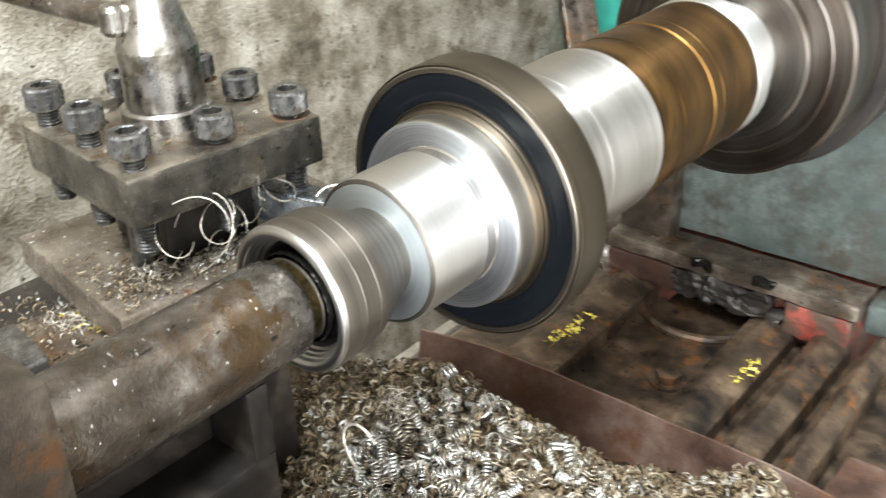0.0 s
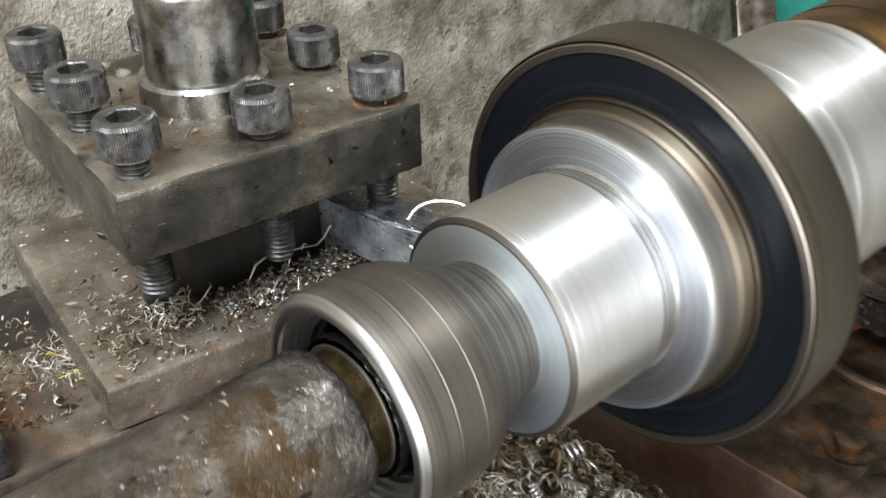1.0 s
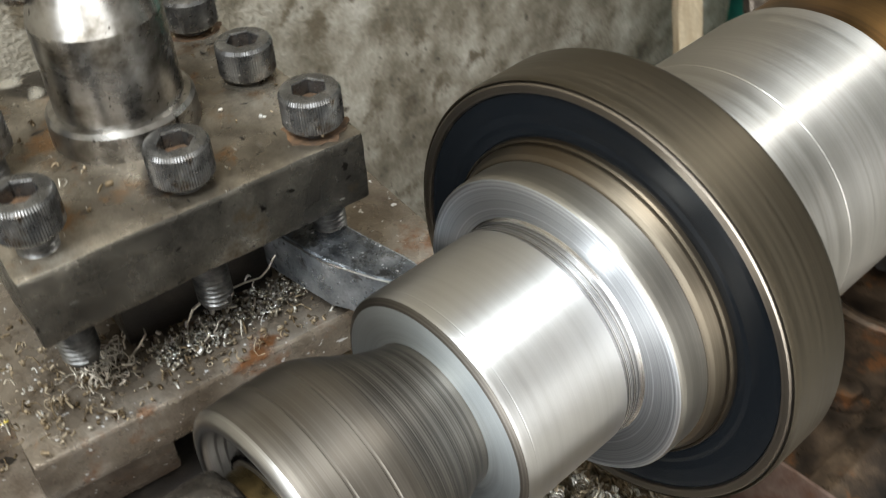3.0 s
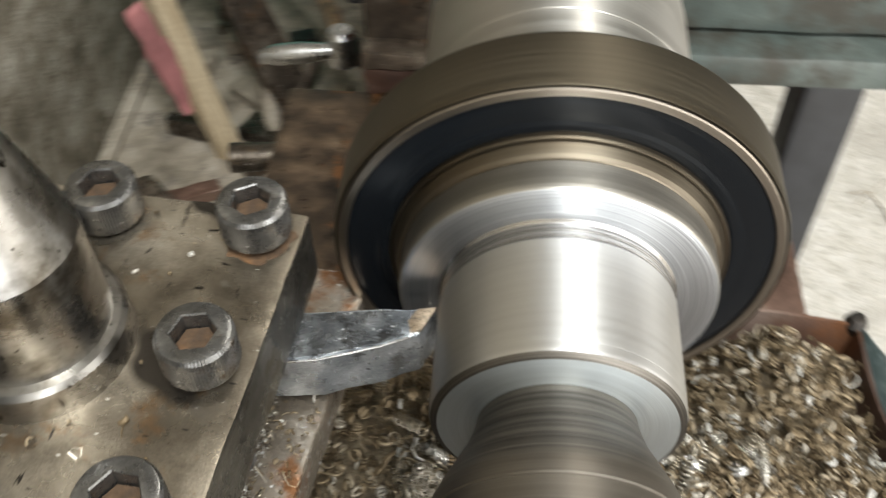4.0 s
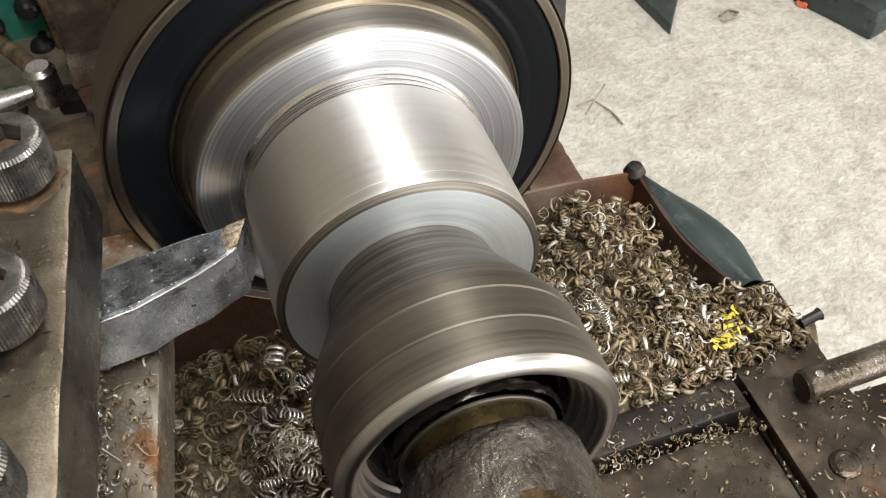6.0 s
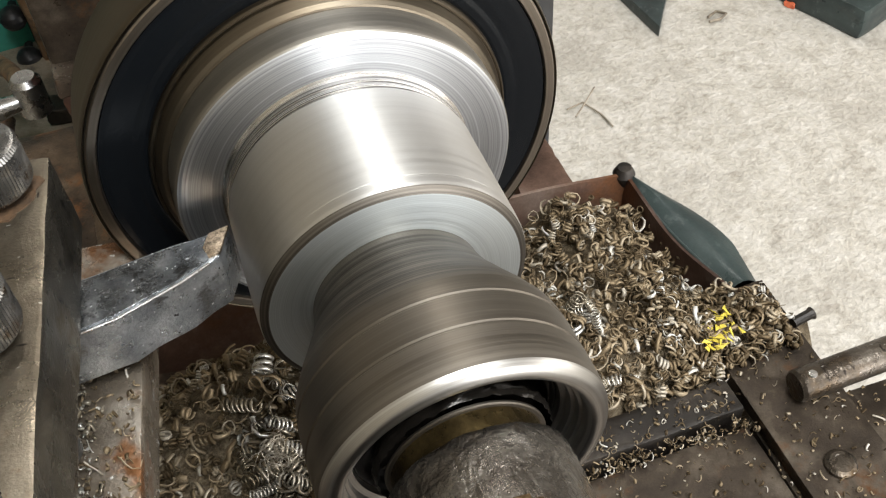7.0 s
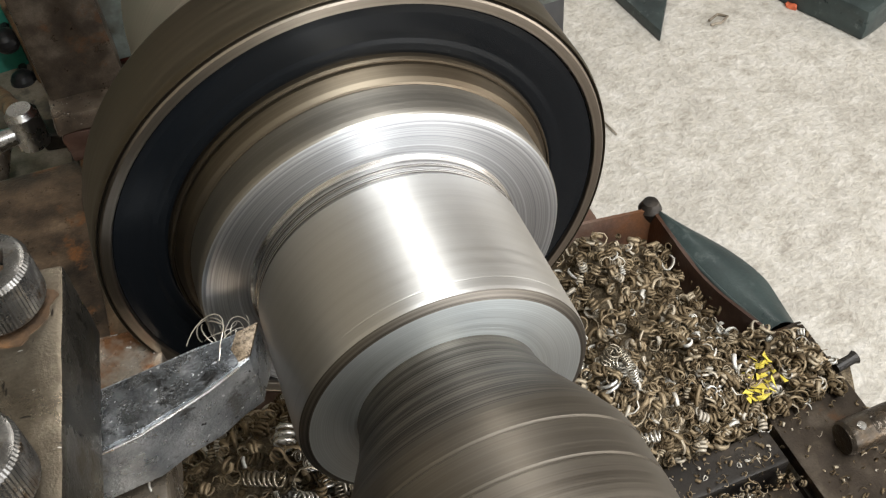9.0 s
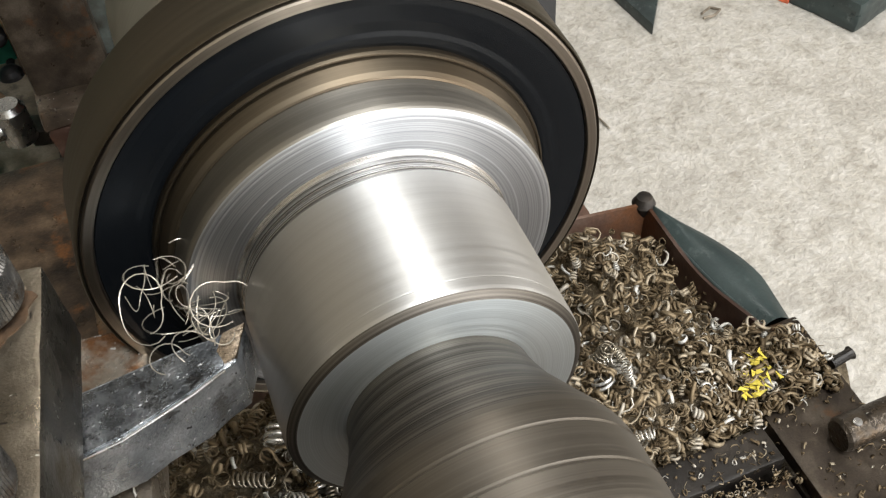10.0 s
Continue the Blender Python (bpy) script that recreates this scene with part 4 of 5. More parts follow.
def clutter():
    g = thing("green_gearbox", "teal green machine gearbox with black ball knobs and levers", "machine")
    part("case", worn_box(-0.62, -0.180, 0.80, 1.15, FLOOR, -0.10, 0.015, 8, 0.001, 20), TEAL, g)
    for k, (x, z) in enumerate(((-0.2306, -0.420), (-0.1905, -0.456), (-0.30, -0.36), (-0.1895, -0.405))):
        kn = part("ball_knob", ball(0.0135), BLACKP, g, "black ball knob", pose(x, 0.775, z))
        part("stem", tube([(0, 0.010, 0), (0, 0.027, 0)], 0.005, 10), BLACKP, kn)
    part("rusty_bracket", worn_box(-0.1790, -0.110, 0.760, 0.830, FLOOR, -0.12, 0.012, 10, 0.003, 24), RUSTY, g, "rusty brown cast bracket")
    q = thing("coolant_pump", "dark greasy green-tinged pump standing in the rear pan", "pump")
    part("pump_body", worn_box(-0.150, -0.055, 0.600, 0.700, -0.4545, -0.335, 0.022, 10, 0.002, 25), PUMPM, q)
    part("pump_cap", revolve([(-0.3352, 0.0), (-0.3352, 0.034), (-0.322, 0.033), (-0.316, 0.026), (-0.315, 0.0)], 40, "Z"), DARK, q, at=pose(-0.095, 0.65, 0))
    h = thing("lever", "silver lever handle on a worn steel boss", "lever")
    part("arm", tube([(-0.150, 0.430, -0.266), (-0.172, 0.429, -0.268), (-0.190, 0.428, -0.270), (-0.205, 0.427, -0.272)], lambda u: 0.005 + 0.004 * math.sin(2.6 * u + 0.3), 16), SILVER, h, "polished handle grip")
    part("boss", revolve([(-0.016, 0.0), (-0.016, 0.011), (0.010, 0.011), (0.014, 0.008), (0.014, 0.0)], 32, "Z"), SILVER, h, at=pose(-0.142, 0.433, -0.262))
    part("lever_shaft", tube([(-0.142, 0.433, -0.262), (-0.165, 0.52, -0.298), (-0.195, 0.61, -0.335), (-0.315, 0.79, -0.400)], 0.007, 14), RUSTY, h, "rusty shaft")
    w = thing("wooden_stick", "raw wooden stick leaning against the wall", "stick")
    part("stick", worn_box(-0.011, 0.011, -0.009, 0.009, 0.0, 0.27, 0.002, 10, 0.001, 21), WOOD, w)
    w.matrix_basis = Matrix.Translation((-0.278, 0.508, -0.4545)) @ Vector((-0.045, 0.030, 0.157)).to_track_quat("Z", "Y").to_matrix().to_4x4()
    c = thing("red_rag", "faded red rag hanging by the stick", "rag")
    part("cloth", worn_box(-0.010, 0.010, -0.005, 0.005, -0.06, 0.07, 0.004, 10, 0.004, 22), PINK, c)
    c.matrix_basis = pose(-0.318, 0.51, -0.352, 0, -13, 40)
    b = thing("grey_plank", "weathered grey plank leaning behind the lathe", "plank")
    part("plank", worn_box(-0.020, 0.020, -0.008, 0.008, 0.0, 0.50, 0.002, 10, 0.0012, 23), REST, b)
    b.matrix_basis = Matrix.Translation((-0.215, 0.56, -0.4545)) @ Vector((-0.10, 0.08, 0.20)).to_track_quat("Z", "Y").to_matrix().to_4x4()
    # scrap lying in the rear pan
    rng = random.Random(5)
    mats = (DARK, REST, PANM, QUILL, TRAYM, PANM)
    for k in range(16):
        lx, ly, lz = rng.uniform(0.02, 0.07), rng.uniform(0.012, 0.03), rng.uniform(0.008, 0.02)
        o = thing("scrap_offcut", "dirty iron offcut lying in the rear pan", "scrap metal", group="scrap in the rear pan")
        part("offcut", worn_box(-lx / 2, lx / 2, -ly / 2, ly / 2, 0, lz, 0.002, 5, 0.0015, 40 + k), mats[k % 6], o)
        o.matrix_basis = pose(rng.uniform(-0.33, -0.14), rng.uniform(0.42, 0.74), -0.4545 + rng.uniform(0, 0.002), rng.uniform(-3, 3), rng.uniform(-3, 3), rng.uniform(0, 180))
    for k in range(2):
        o = thing("scrap_bar", "rusty round bar end leaning in the rear pan", "scrap metal", group="bars in the rear pan")
        x, y = rng.uniform(-0.26, -0.19), rng.uniform(0.46, 0.55)
        part("bar", tube([(x, y, -0.452), (x + rng.uniform(-0.05, 0.05), y + rng.uniform(0.02, 0.12), -0.452 + rng.uniform(0.02, 0.05))], rng.uniform(0.006, 0.011), 14), mats[(k + 1) % 4], o)
    # what stands on the floor beyond the tray
    f = thing("grey_sheet", "grey-green sheet-metal corner standing on the floor", "sheet metal")
    part("sheet", prism([(0.655, 0.905), (0.735, 1.02), (0.73, 1.30), (0.62, 1.30)], "Z", FLOOR + 0.0005, FLOOR + 0.02, 0.002), CURLG, f)
    d = thing("floor_block", "dark grey metal block on the floor", "metal block")
    part("block", worn_box(-0.09, 0.12, -0.02, 0.14, 0, 0.05, 0.006, 6, 0.002, 61), CURLG, d)
    d.matrix_basis = pose(1.00, 0.83, FLOOR + 0.0005, 0, 0, 20)
    flake = thing("floor_scrap", "small rusty scrap lying on the pale floor", "scrap metal")
    part("curl", tube([(0.745, 0.915, FLOOR + 0.006), (0.765, 0.925, FLOOR + 0.005), (0.775, 0.912, FLOOR + 0.006), (0.76, 0.903, FLOOR + 0.006), (0.742, 0.905, FLOOR + 0.005)], 0.0022, 8), PANM, flake)
    wire = thing("floor_wire", "bent brown wire lying on the pale floor", "wire")
    part("wire", tube([(0.455, 0.800, FLOOR + 0.004), (0.482, 0.806, FLOOR + 0.004), (0.495, 0.772, FLOOR + 0.004), (0.4985, 0.742, FLOOR + 0.004)], 0.0013, 8), PANM, wire)
    twig = thing("floor_wire", "short thin brown wire lying on the pale floor", "wire")
    part("wire", tube([(0.460, 0.781, FLOOR + 0.0035), (0.486, 0.803, FLOOR + 0.0075), (0.512, 0.831, FLOOR + 0.0035)], 0.0012, 8), PANM, twig)
    red = thing("red_scrap", "small orange-red scrap on the floor", "scrap")
    part("piece", worn_box(-0.012, 0.012, -0.008, 0.008, 0, 0.008, 0.002, 4, 0.003, 63), plain("orange_red", (0.55, 0.12, 0.05), 0.6), red)
    red.matrix_basis = pose(0.885, 0.90, FLOOR + 0.0005, 0, 0, 30)


clutter()


# ---------------------------------------------------------------- swarf
def helix(turns, r, pitch, wire, seg=9, sides=4, wob=0.0, rng=None):
    """Vertices and faces of one curled chip."""
    n = max(4, int(turns * seg))
    vs, fs = [], []
    for i in range(n + 1):
        a = 2 * math.pi * i / seg
        rr = r * (1 + wob * math.sin(i * 1.7))
        p = np.array((rr * math.cos(a), rr * math.sin(a), pitch * i / seg - pitch * turns / 2))
        rad = np.array((math.cos(a), math.sin(a), 0))
        for k in range(sides):
            b = 2 * math.pi * k / sides
            vs.append(p + rad * wire * math.cos(b) * 0.5 + np.array((0, 0, wire * 1.5 * math.sin(b))))
    for i in range(n):
        for k in range(sides):
            j = (k + 1) % sides
            fs.append((i * sides + k, (i + 1) * sides + k, (i + 1) * sides + j, i * sides + j))
    return np.array(vs), fs


def scatter(name, spots, shapes, rng, material, sizes=(0.8, 1.3)):
    """Many chips in one mesh: spots are places, each takes a random shape and turn."""
    vs, fs, base = [], [], 0
    for p in spots:
        v, f = shapes[rng.integers(len(shapes))]
        q = rng.normal(size=4)
        q /= np.linalg.norm(q)
        a, b, c, d = q
        rot = np.array(((1 - 2 * (c * c + d * d), 2 * (b * c - a * d), 2 * (b * d + a * c)), (2 * (b * c + a * d), 1 - 2 * (b * b + d * d), 2 * (c * d - a * b)), (2 * (b * d - a * c), 2 * (c * d + a * b), 1 - 2 * (b * b + c * c))))
        vs.append(v @ rot.T * rng.uniform(*sizes) + p)
        fs.extend([tuple(i + base for i in g) for g in f])
        base += len(v)
    me = bpy.data.meshes.new(name)
    me.from_pydata(np.concatenate(vs).tolist(), [], fs)
    me.polygons.foreach_set("use_smooth", [True] * len(me.polygons))
    me.materials.append(material)
    return new(name, me)


def heap_height(x, y):
    h = -0.128 - 0.20 * max(0, x - 0.0) + 0.10 * min(0, x)
    h -= 0.42 * max(0.0, x - 0.112) * min(1.0, max(0.0, (y - 0.012) / 0.03))
    h -= 2.2 * max(0, 0.02 - y) ** 1.0 * 0.12
    h -= (0.95 - 0.88 * min(1.0, max(0.0, (x - 0.03) / 0.08))) * max(0.0, y - 0.030)
    h -= 1.5 * max(0.0, 0.010 - y) * min(1.0, max(0.0, (x - 0.035) / 0.03))
    h += 0.016 * math.exp(-((x + 0.045) ** 2 + (y - 0.050) ** 2) / 0.0012)
    return h + 0.007 * noise.noise(Vector((x * 22, y * 22, 3))) + 0.004 * noise.noise(Vector((x * 60, y * 60, 7)))


def swarf():
    rng = np.random.default_rng(4)
    bm = bmesh.new()
    nx, ny = 70, 46
    grid = [[bm.verts.new((-0.150 + 0.335 * i / nx, -0.098 + 0.204 * j / ny, 0)) for j in range(ny + 1)] for i in range(nx + 1)]
    for row in grid:
        for v in row:
            v.co.z = heap_height(v.co.x, v.co.y) - 0.006 + 0.003 * noise.noise(v.co * 300)
    for i in range(nx):
        for j in range(ny):
            bm.faces.new((grid[i][j], grid[i + 1][j], grid[i + 1][j + 1], grid[i][j + 1]))
    base = part("swarf_bed", bm, HEAP)
    tagged(base, "matted dark swarf packed in the chip tray", "swarf", kind="stuff")
    shapes = [helix(t, r, p, w, 10, 4, 0.10) for t, r, p, w in ((0.8, 0.0025, 0.0014, 0.00060), (1.3, 0.0022, 0.0016, 0.00055), (1.8, 0.0019, 0.0014, 0.00050), (0.6, 0.0034, 0.0012, 0.00055), (2.4, 0.0019, 0.0016, 0.00045), (1.1, 0.0027, 0.0020, 0.00062), (0.45, 0.0040, 0.001, 0.00050), (0.9, 0.0030, 0.0008, 0.00070), (3.2, 0.0017, 0.0015, 0.00042), (0.5, 0.0022, 0.0014, 0.0007))]
    spots = []
    for _ in range(5600):
        x, y = rng.uniform(-0.125, 0.156), rng.uniform(-0.092, 0.100)
        x += 0.016 * (y < 0.025 and x > 0.14)
        if (y < -0.001 and x > 0.045) or (y < -0.030 and x < -0.082) or (y < -0.064 and x < -0.052):
            continue
        spots.append((x, y, heap_height(x, y) + rng.uniform(-0.006, 0.005)))
    for _ in range(330):
        x, y = rng.uniform(0.045, 0.142), rng.uniform(-0.002, 0.018)
        spots.append((x, y, max(heap_height(x, y), -0.1700) + rng.uniform(-0.001, 0.004)))
    for _ in range(420):
        x, y = rng.uniform(0.115, 0.173), rng.uniform(0.0, 0.040)
        if x < 0.160 or y < 0.030:
            spots.append((x, y, max(heap_height(x, y), -0.1685) + rng.uniform(-0.001, 0.004)))
    springs = [helix(t, r, p, w, 9, 4, 0.08) for t, r, p, w in ((5, 0.0023, 0.0018, 0.00040), (3, 0.0029, 0.0020, 0.00042), (7, 0.0020, 0.0016, 0.00036), (1.4, 0.0042, 0.0020, 0.00045))]
    loose = []
    for _ in range(640):
        x, y = rng.uniform(-0.050, 0.090), min(0.030, rng.normal(-0.026, 0.034))
        if y > -0.092 and not (y < -0.001 and x > 0.042) and not (y < -0.062 and x < -0.052):
            loose.append((x, y, heap_height(x, y) + rng.uniform(0.0, 0.006)))
    tagged(scatter("spring_curls", loose, springs, rng, SPRING, (0.7, 1.3)), "bright springy steel curls lying on the swarf heap", "swarf", kind="stuff")
    tagged(scatter("swarf_curls", spots, shapes, rng, CHIP, (0.55, 1.10)), "loose bright curled steel swarf heaped in the tray", "swarf", kind="stuff")
    small = [helix(t, r, p, w, 8, 4, 0.2) for t, r, p, w in ((0.3, 0.0009, 0.0006, 0.0005), (0.25, 0.0012, 0.0008, 0.0006), (0.3, 0.0006, 0.0006, 0.0004), (0.2, 0.0016, 0.0008, 0.0005), (0.3, 0.0008, 0.0010, 0.0006), (0.5, 0.002, 0.002, 0.0003), (1.2, 0.0013, 0.0012, 0.0003), (0.4, 0.0028, 0.001, 0.0003), (0.35, 0.0022, 0.002, 0.0004))]
    rest = pose(-0.109, -0.0593, 0, 0, 0, -8.0)
    clumps, spots = [], []
    for _ in range(240):
        p = rest @ Vector((0.046 - abs(rng.normal(0, 0.012)), rng.uniform(-0.05, 0.05), -0.0195))
        spots.append(tuple(p))
    for _ in range(120):
        p = rest @ Vector((rng.normal(0.020, 0.012), rng.normal(-0.042, 0.007), -0.0190 + rng.uniform(0, 0.003)))
        spots.append(tuple(p))
    for _ in range(260):
        p = rest @ Vector((min(0.02, rng.normal(-0.005, 0.022)), rng.normal(-0.075, 0.012), -0.0440 + rng.uniform(0, 0.003)))
        spots.append(tuple(p))
    for cx, cy, cz, sx, sy, n in ((-0.087, -0.0915, -0.0198, 0.0050, 0.0040, 95), (-0.0765, -0.058, -0.0198, 0.0045, 0.0080, 14), (-0.119, -0.112, -0.0445, 0.0090, 0.0060, 140)):
        for _ in range(n):
            clumps.append((cx + rng.normal(0, sx), cy + rng.normal(0, sy), cz + abs(rng.normal(0, 0.0016))))
    for _ in range(40):
        p = POST @ Vector((rng.uniform(-0.04, 0.042), rng.uniform(-0.042, 0.042), 0.0337))
        spots.append(tuple(p))
    for _ in range(480):
        x, y = rng.uniform(0.02, 0.24), -0.022 - abs(rng.normal(0, 0.030))
        spots.append((x, y, -0.1766 if x > 0.1775 else -0.1693 if x > 0.1400 else -0.1739))
    for _ in range(160):
        spots.append((rng.uniform(0.03, 0.134), rng.uniform(-0.0175, -0.0035), -0.1694))
    for _ in range(220):
        spots.append((rng.uniform(0.04, 0.136), rng.normal(-0.0215, 0.0022), -0.1740 + rng.uniform(0, 0.003)))
    for _ in range(160):
        spots.append((min(0.176, rng.normal(0.155, 0.012)), min(0.034, rng.normal(0.012, 0.014)), -0.1690))
    strands = [helix(t, r, p, w, 10, 4, 0.3) for t, r, p, w in ((0.5, 0.0030, 0.002, 0.00028), (0.8, 0.0022, 0.003, 0.00026), (0.35, 0.0045, 0.002, 0.00028), (1.4, 0.0014, 0.0022, 0.00024), (0.25, 0.0060, 0.001, 0.00026))]
    tagged(scatter("swarf_strands", clumps, strands, rng, WIRE, (0.35, 0.85)), "clumps of bright wiry swarf lying on the slides", "swarf", kind="stuff")
    # a bank of glittering grains along the edge of the slide under the tool
    grains = []
    for _ in range(900):
        u = rng.uniform(0, 1)
        grains.append((-0.0800 + 0.0045 * u + rng.normal(0, 0.0034), -0.081 + 0.056 * u, -0.0195 + abs(rng.normal(0, 0.0013)) * (0.4 + u)))
    tagged(scatter("swarf_grains", grains, small[:5], rng, SPRING, (0.30, 0.75)), "fine glittering steel grains banked along the slide", "swarf", kind="stuff")
    tagged(scatter("swarf_crumbs", spots, small, rng, CHIP, (0.35, 0.85)), "fine steel crumbs scattered on the slide and tool post", "swarf", kind="stuff")


swarf()


def flakes(name, label, spots, rng, size):
    vs, fs = [], []
    for p in spots:
        for _ in range(7):
            c = np.array(p) + rng.normal(0, size, 3) * np.array((1, 1, 0.25))
            a = rng.normal(0, size * 0.6, (3, 3)) * np.array((1, 1, 0.4))
            n = len(vs)
            vs.extend((c + a).tolist())
            vs.extend((c + a + np.array((0, 0, 0.0004))).tolist())
            fs.extend([(n, n + 1, n + 2), (n + 5, n + 4, n + 3), (n, n + 1, n + 4, n + 3), (n + 1, n + 2, n + 5, n + 4), (n + 2, n, n + 3, n + 5)])
    me = bpy.data.meshes.new(name)
    me.from_pydata(vs, [], fs)
    me.materials.append(YELLOW)
    return tagged(new(name, me), label, "paint flakes", kind="stuff")


_rng = np.random.default_rng(9)
flakes("yellow_flakes", "yellow paint flakes among the swarf in the tray", [(0.1420, 0.0120, -0.1570), (0.1380, 0.0080, -0.1560), (0.1440, 0.0150, -0.1575), (0.1405, 0.0105, -0.1560), (0.1450, 0.0165, -0.1572), (0.1362, 0.0062, -0.1558)], _rng, 0.0029)
for _x, _y, _z in ((-0.078, 0.205, -0.2022), (0.038, 0.246, -0.207), (-0.076, 0.226, -0.2022)):
    flakes("yellow_flakes", "yellow paint flakes on the rusty bed way", [(_x, _y - 0.012, _z), (_x, _y, _z), (_x, _y + 0.012, _z)], _rng, 0.0028)
flakes("yellow_flakes", "yellow paint flakes on the slide beside swarf", [(-0.1050, -0.1110, -0.0430), (-0.1085, -0.1135, -0.0425), (-0.1180, -0.1080, -0.0425), (-0.1240, -0.1100, -0.0430)], _rng, 0.003)


# ---------------------------------------------------------------- long chips
def loop_path(r, turns, rise, wob, seed, n=26):
    rng = random.Random(seed)
    ph = [rng.uniform(0, 6.28) for _ in range(4)]
    out = []
    for i in range(int(n * turns) + 1):
        a = 2 * math.pi * i / n
        k = 1 + wob * math.sin(1.7 * a + ph[0]) + wob * math.sin(0.6 * a + ph[1])
        out.append((r * k * math.cos(a), r * k * math.sin(a), rise * i / n + 0.3 * r * wob * math.sin(1.3 * a + ph[2])))
    return out


def ribbon(name, label, path, width, at, flat=0.25):
    ob = thing(name, label, "steel chip", at)
    part("strand", tube(path, width, 6, flat=flat), WIRE, ob)
    return ob


ribbon("chip_curl", "bright curled steel chip lying on the slide", [(-0.083, -0.0687, -0.0192), (-0.0826, -0.0683, -0.0160), (-0.0822, -0.0658, -0.0118), (-0.082, -0.0625, -0.0106), (-0.082, -0.0590, -0.0115), (-0.0822, -0.0560, -0.0145), (-0.0822, -0.0548, -0.0178), (-0.0815, -0.0575, -0.0196), (-0.081, -0.0620, -0.0200)], 0.0004, pose(0.002, -0.0007, 0.0010))
ribbon("chip_wire", "thin bent steel chip trailing off the slide", [(-0.082, -0.0550, -0.0188), (-0.0818, -0.0547, -0.0160), (-0.082, -0.0530, -0.0122), (-0.082, -0.0490, -0.0128), (-0.082, -0.0440, -0.0141), (-0.082, -0.0410, -0.0125), (-0.082, -0.0388, -0.0100), (-0.082, -0.0350, -0.0072), (-0.082, -0.0318, -0.0054)], 0.00032, pose(0.002, -0.0007, 0.0010), 0.6)

ribbon("chip_strip", "small crumpled steel chip on the tool post", [(0, 0, 0), (0.0012, 0.001, 0.001), (0.002, 0.000, 0.0003), (0.0032, 0.001, 0.0008), (0.0036, 0.002, 0)], 0.0002, pose(-0.0885, -0.1000, 0.0345, 0, 0, 30))
ribbon("chip_strip", "small crumpled steel chip on the tool post", [(0, 0, 0), (0.0012, 0.0012, 0.001), (0.0024, 0.0004, 0.0004), (0.0016, -0.0012, 0.0008), (0.0004, -0.0008, 0)], 0.0002, pose(-0.0925, -0.0850, 0.0345, 0, 0, 110))
CURL = ribbon("cut_chip", "long bright steel chip curling off the tool tip", loop_path(0.0100, 0.95, 0.006, 0.16, 3), 0.0004, pose(-0.047, -0.022, 0.004))
STRAND = ribbon("cut_strand", "fine steel strand hanging from the tool", loop_path(0.0085, 0.9, 0.012, 0.25, 5), 0.0006, pose(-0.04, -0.04, -0.06))


def nest(name, label, count, r, seed, at):
    ob = thing(name, label, "steel chip", at)
    rng = random.Random(seed)
    for k in range(count):
        m = pose(rng.gauss(0, r * 0.5), rng.gauss(0, r * 0.35), abs(rng.gauss(0, r * 0.35)), rng.uniform(0, 360), rng.uniform(0, 360), rng.uniform(0, 360))
        part("strand", tube(loop_path(r * rng.uniform(0.25, 0.7), rng.uniform(0.5, 1.3), r * 0.7, 0.3, seed + k), 0.00012, 5, flat=0.6), WIRE, ob, at=m)
    return ob


NEST = nest("chip_nest", "tangled fine bright chips gathering at the tool tip", 14, 0.0075, 20, pose(-0.034, -0.012, -0.105))
HAIR = nest("chip_hair", "wiry loops of fine chip springing from the tool tip", 11, 0.0085, 60, pose(-0.034, -0.010, -0.112))


def tangle():
    ob = thing("chip_tangle", "loose tangle of long bright steel chips under the tool post", "steel chip", pose(-0.072, -0.075, 0.004))
    for k, (x, y, z, r, turns, a, b) in enumerate(((0.004, -0.012, 0.004, 0.011, 0.9, 80, 20), (0.0, 0.002, -0.004, 0.009, 1.2, 40, 70), (0.002, 0.020, 0.006, 0.010, 0.8, 95, 130), (0.004, 0.030, 0.003, 0.008, 1.1, 70, 200), (-0.002, -0.004, -0.006, 0.013, 0.7, 20, 300))):
        part("strand", tube(loop_path(r, turns, r * 0.8, 0.28, 90 + k), 0.00024, 6, flat=0.5), WIRE, ob, at=pose(x, y, z, a, 15 * k, b))
    return ob


TANGLE = tangle()


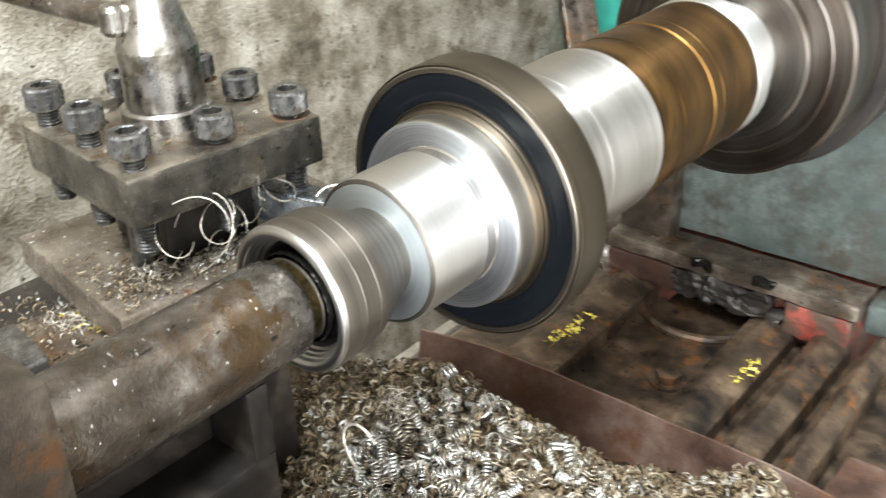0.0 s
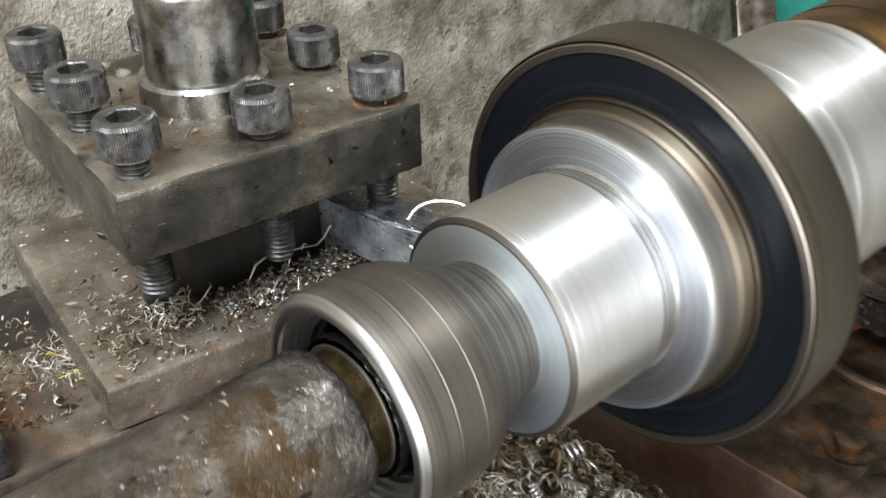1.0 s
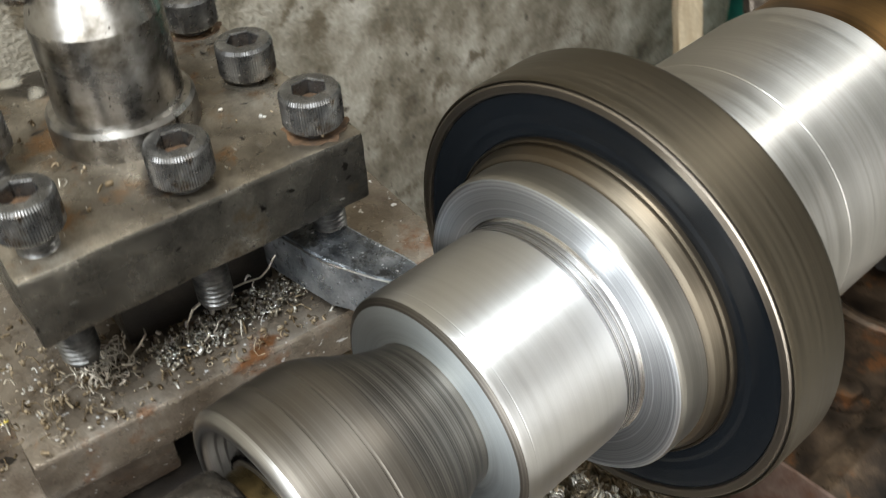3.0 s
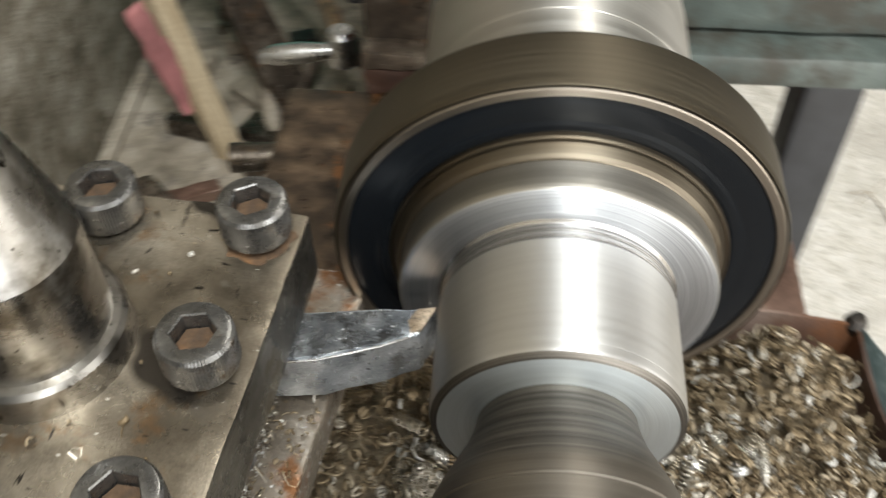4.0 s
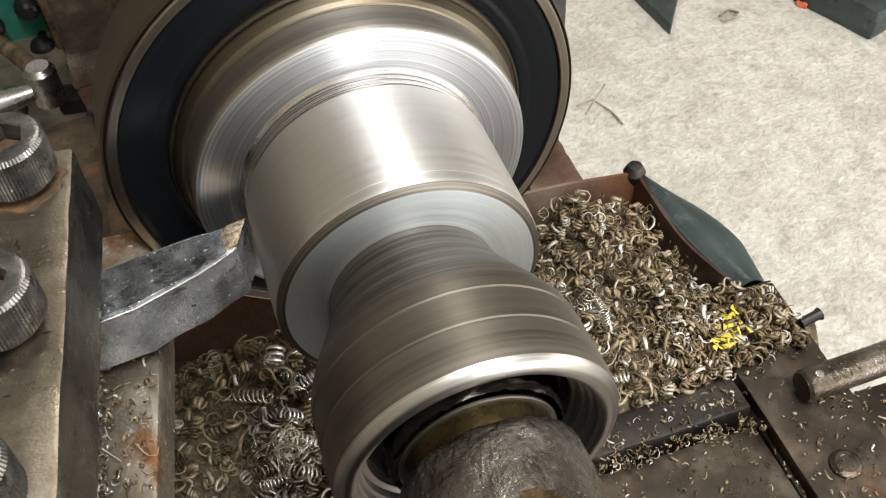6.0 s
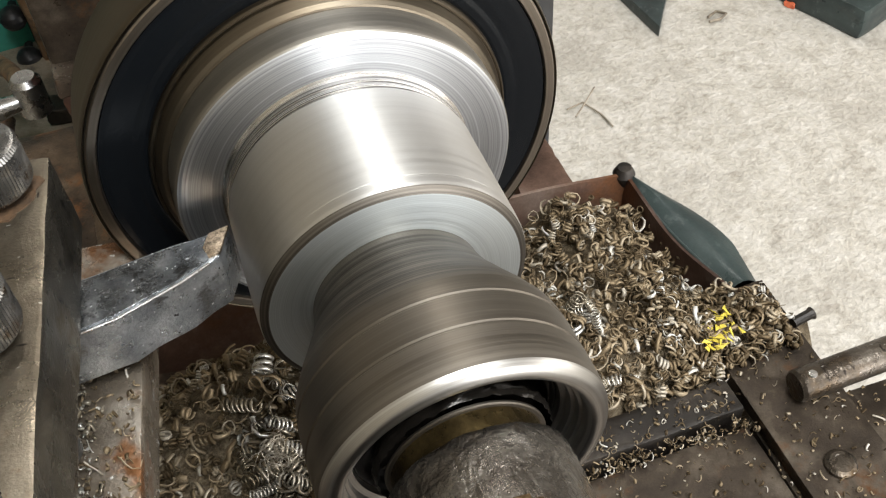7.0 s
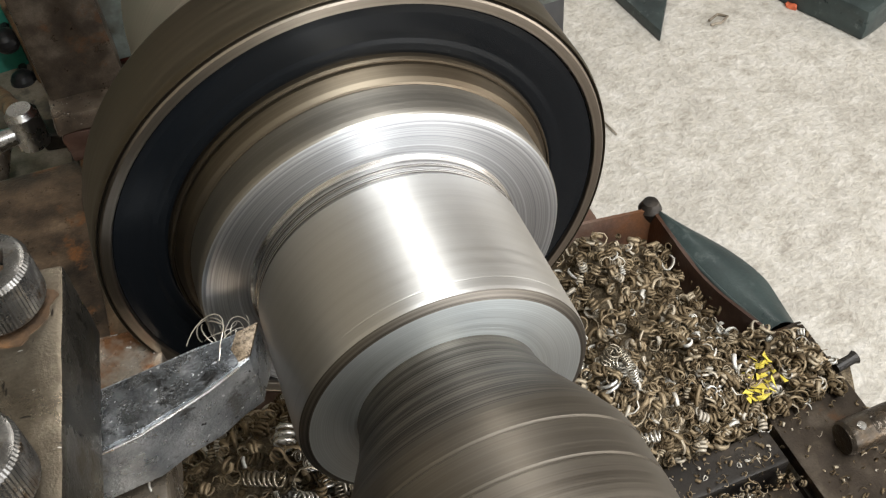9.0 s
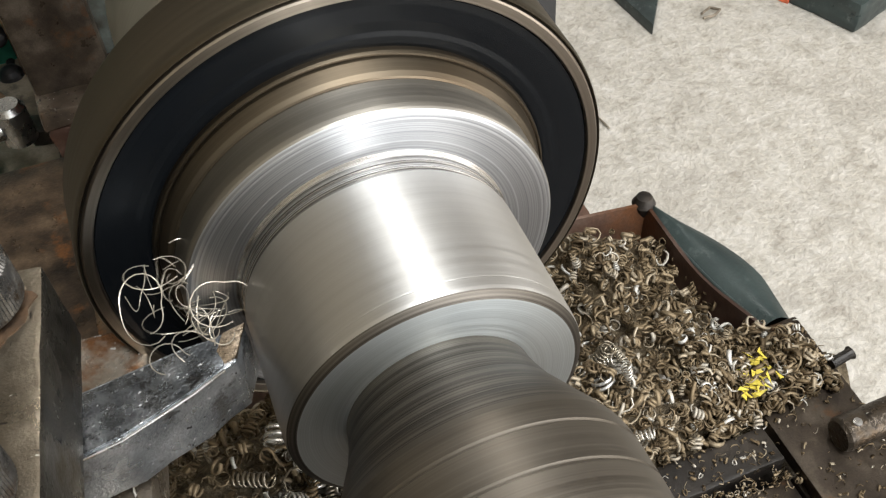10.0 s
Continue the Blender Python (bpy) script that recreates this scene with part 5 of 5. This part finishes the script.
# ---------------------------------------------------------------- movement
def motions():
    step = 37.0
    rows = [(k / FPS, pose(0, 0, 0, 0, (-step * k) % 360, 0)) for k in range(0, 10 * FPS + 1)]
    for ob in (SHAFT, BEARING, CHUCK):
        walk(ob, rows)
    # the chip that curls at the tip, is flung over the slide and drops into the tray
    walk(CURL, [(0, pose(-0.045, -0.024, -0.001, 60, 10, 20)), (1.0, pose(-0.045, -0.023, 0.000, 60, 10, 20)), (2.0, pose(-0.046, -0.014, -0.001, 66, 10, 10)), (2.2, pose(-0.048, -0.018, 0.000, 70, 10, 0)),
                (2.7, pose(-0.046, -0.040, -0.060, 60, 20, -20)), (3.1, pose(-0.040, -0.036, -0.117, 70, 20, -30)), (3.9, pose(-0.040, -0.036, -0.117, 70, 0, -30)), (4.1, pose(-0.040, -0.040, -0.070, 60, 0, -20)), (4.2, pose(-0.042, -0.045, -0.020, 50, 0, -10)),
                (4.3, pose(-0.039, -0.037, 0.005, 45, 0, 0)), (4.4, pose(-0.031, -0.046, -0.004, 35, 10, 10)), (4.5, pose(-0.0455, -0.0440, 0.0035, 118, 0, 17)), (4.6, pose(-0.029, -0.050, -0.018, 60, 10, 30)),
                (4.7, pose(-0.029, -0.048, -0.045, 50, 20, 40)), (4.9, pose(-0.032, -0.036, -0.117, 70, 20, 60)), (10, pose(-0.032, -0.036, -0.117, 70, 20, 60))])
    walk(STRAND, [(0, pose(-0.030, -0.035, -0.116, 80, 0, 0)), (2.6, pose(-0.030, -0.035, -0.116, 80, 0, 0)), (3.2, pose(-0.056, -0.068, -0.030, 70, 20, 30)), (3.5, pose(-0.052, -0.062, -0.034, 60, 10, 50)), (3.9, pose(-0.045, -0.048, -0.075, 40, 0, 70)),
                  (4.2, pose(-0.040, -0.040, -0.116, 20, 0, 80)), (10, pose(-0.040, -0.040, -0.116, 20, 0, 80))])
    # the tangle under the tool post slips off the slide into the tray
    walk(TANGLE, [(0, pose(-0.066, -0.075, 0.004, 0, 0, 0)), (0.3, pose(-0.063, -0.076, 0.002, 10, 0, 10)), (0.5, pose(-0.058, -0.080, -0.004, 20, 10, 30)), (0.8, pose(-0.050, -0.078, -0.040, 40, 10, 50)), (1.1, pose(-0.046, -0.066, -0.108, 60, 20, 70)), (1.3, pose(-0.044, -0.060, -0.124, 80, 20, 80)), (10, pose(-0.044, -0.060, -0.124, 80, 20, 80))])
    # fine chips that gather at the tip towards the end
    walk(NEST, [(0, pose(-0.034, -0.010, -0.112)), (8.2, pose(-0.034, -0.010, -0.112)), (8.5, pose(-0.036, -0.0135, -0.020, 0, 20, 30)), (8.8, pose(-0.0365, -0.0150, -0.0065, 0, 30, 60)), (9.1, pose(-0.0375, -0.0165, -0.0035, 0, 20, 90)),
                (9.4, pose(-0.038, -0.019, 0.003, 0, 30, 130)), (9.7, pose(-0.039, -0.019, 0.003, 0, 20, 170)), (10, pose(-0.038, -0.019, 0.004, 0, 30, 200))])
    walk(HAIR, [(0, pose(-0.034, -0.010, -0.116)), (9.0, pose(-0.034, -0.010, -0.116)), (9.4, pose(-0.037, -0.0125, -0.030, 0, 0, 30)), (9.7, pose(-0.040, -0.015, 0.004, 0, 10, 50)), (10, pose(-0.041, -0.017, 0.013, 0, 20, 80))])


motions()
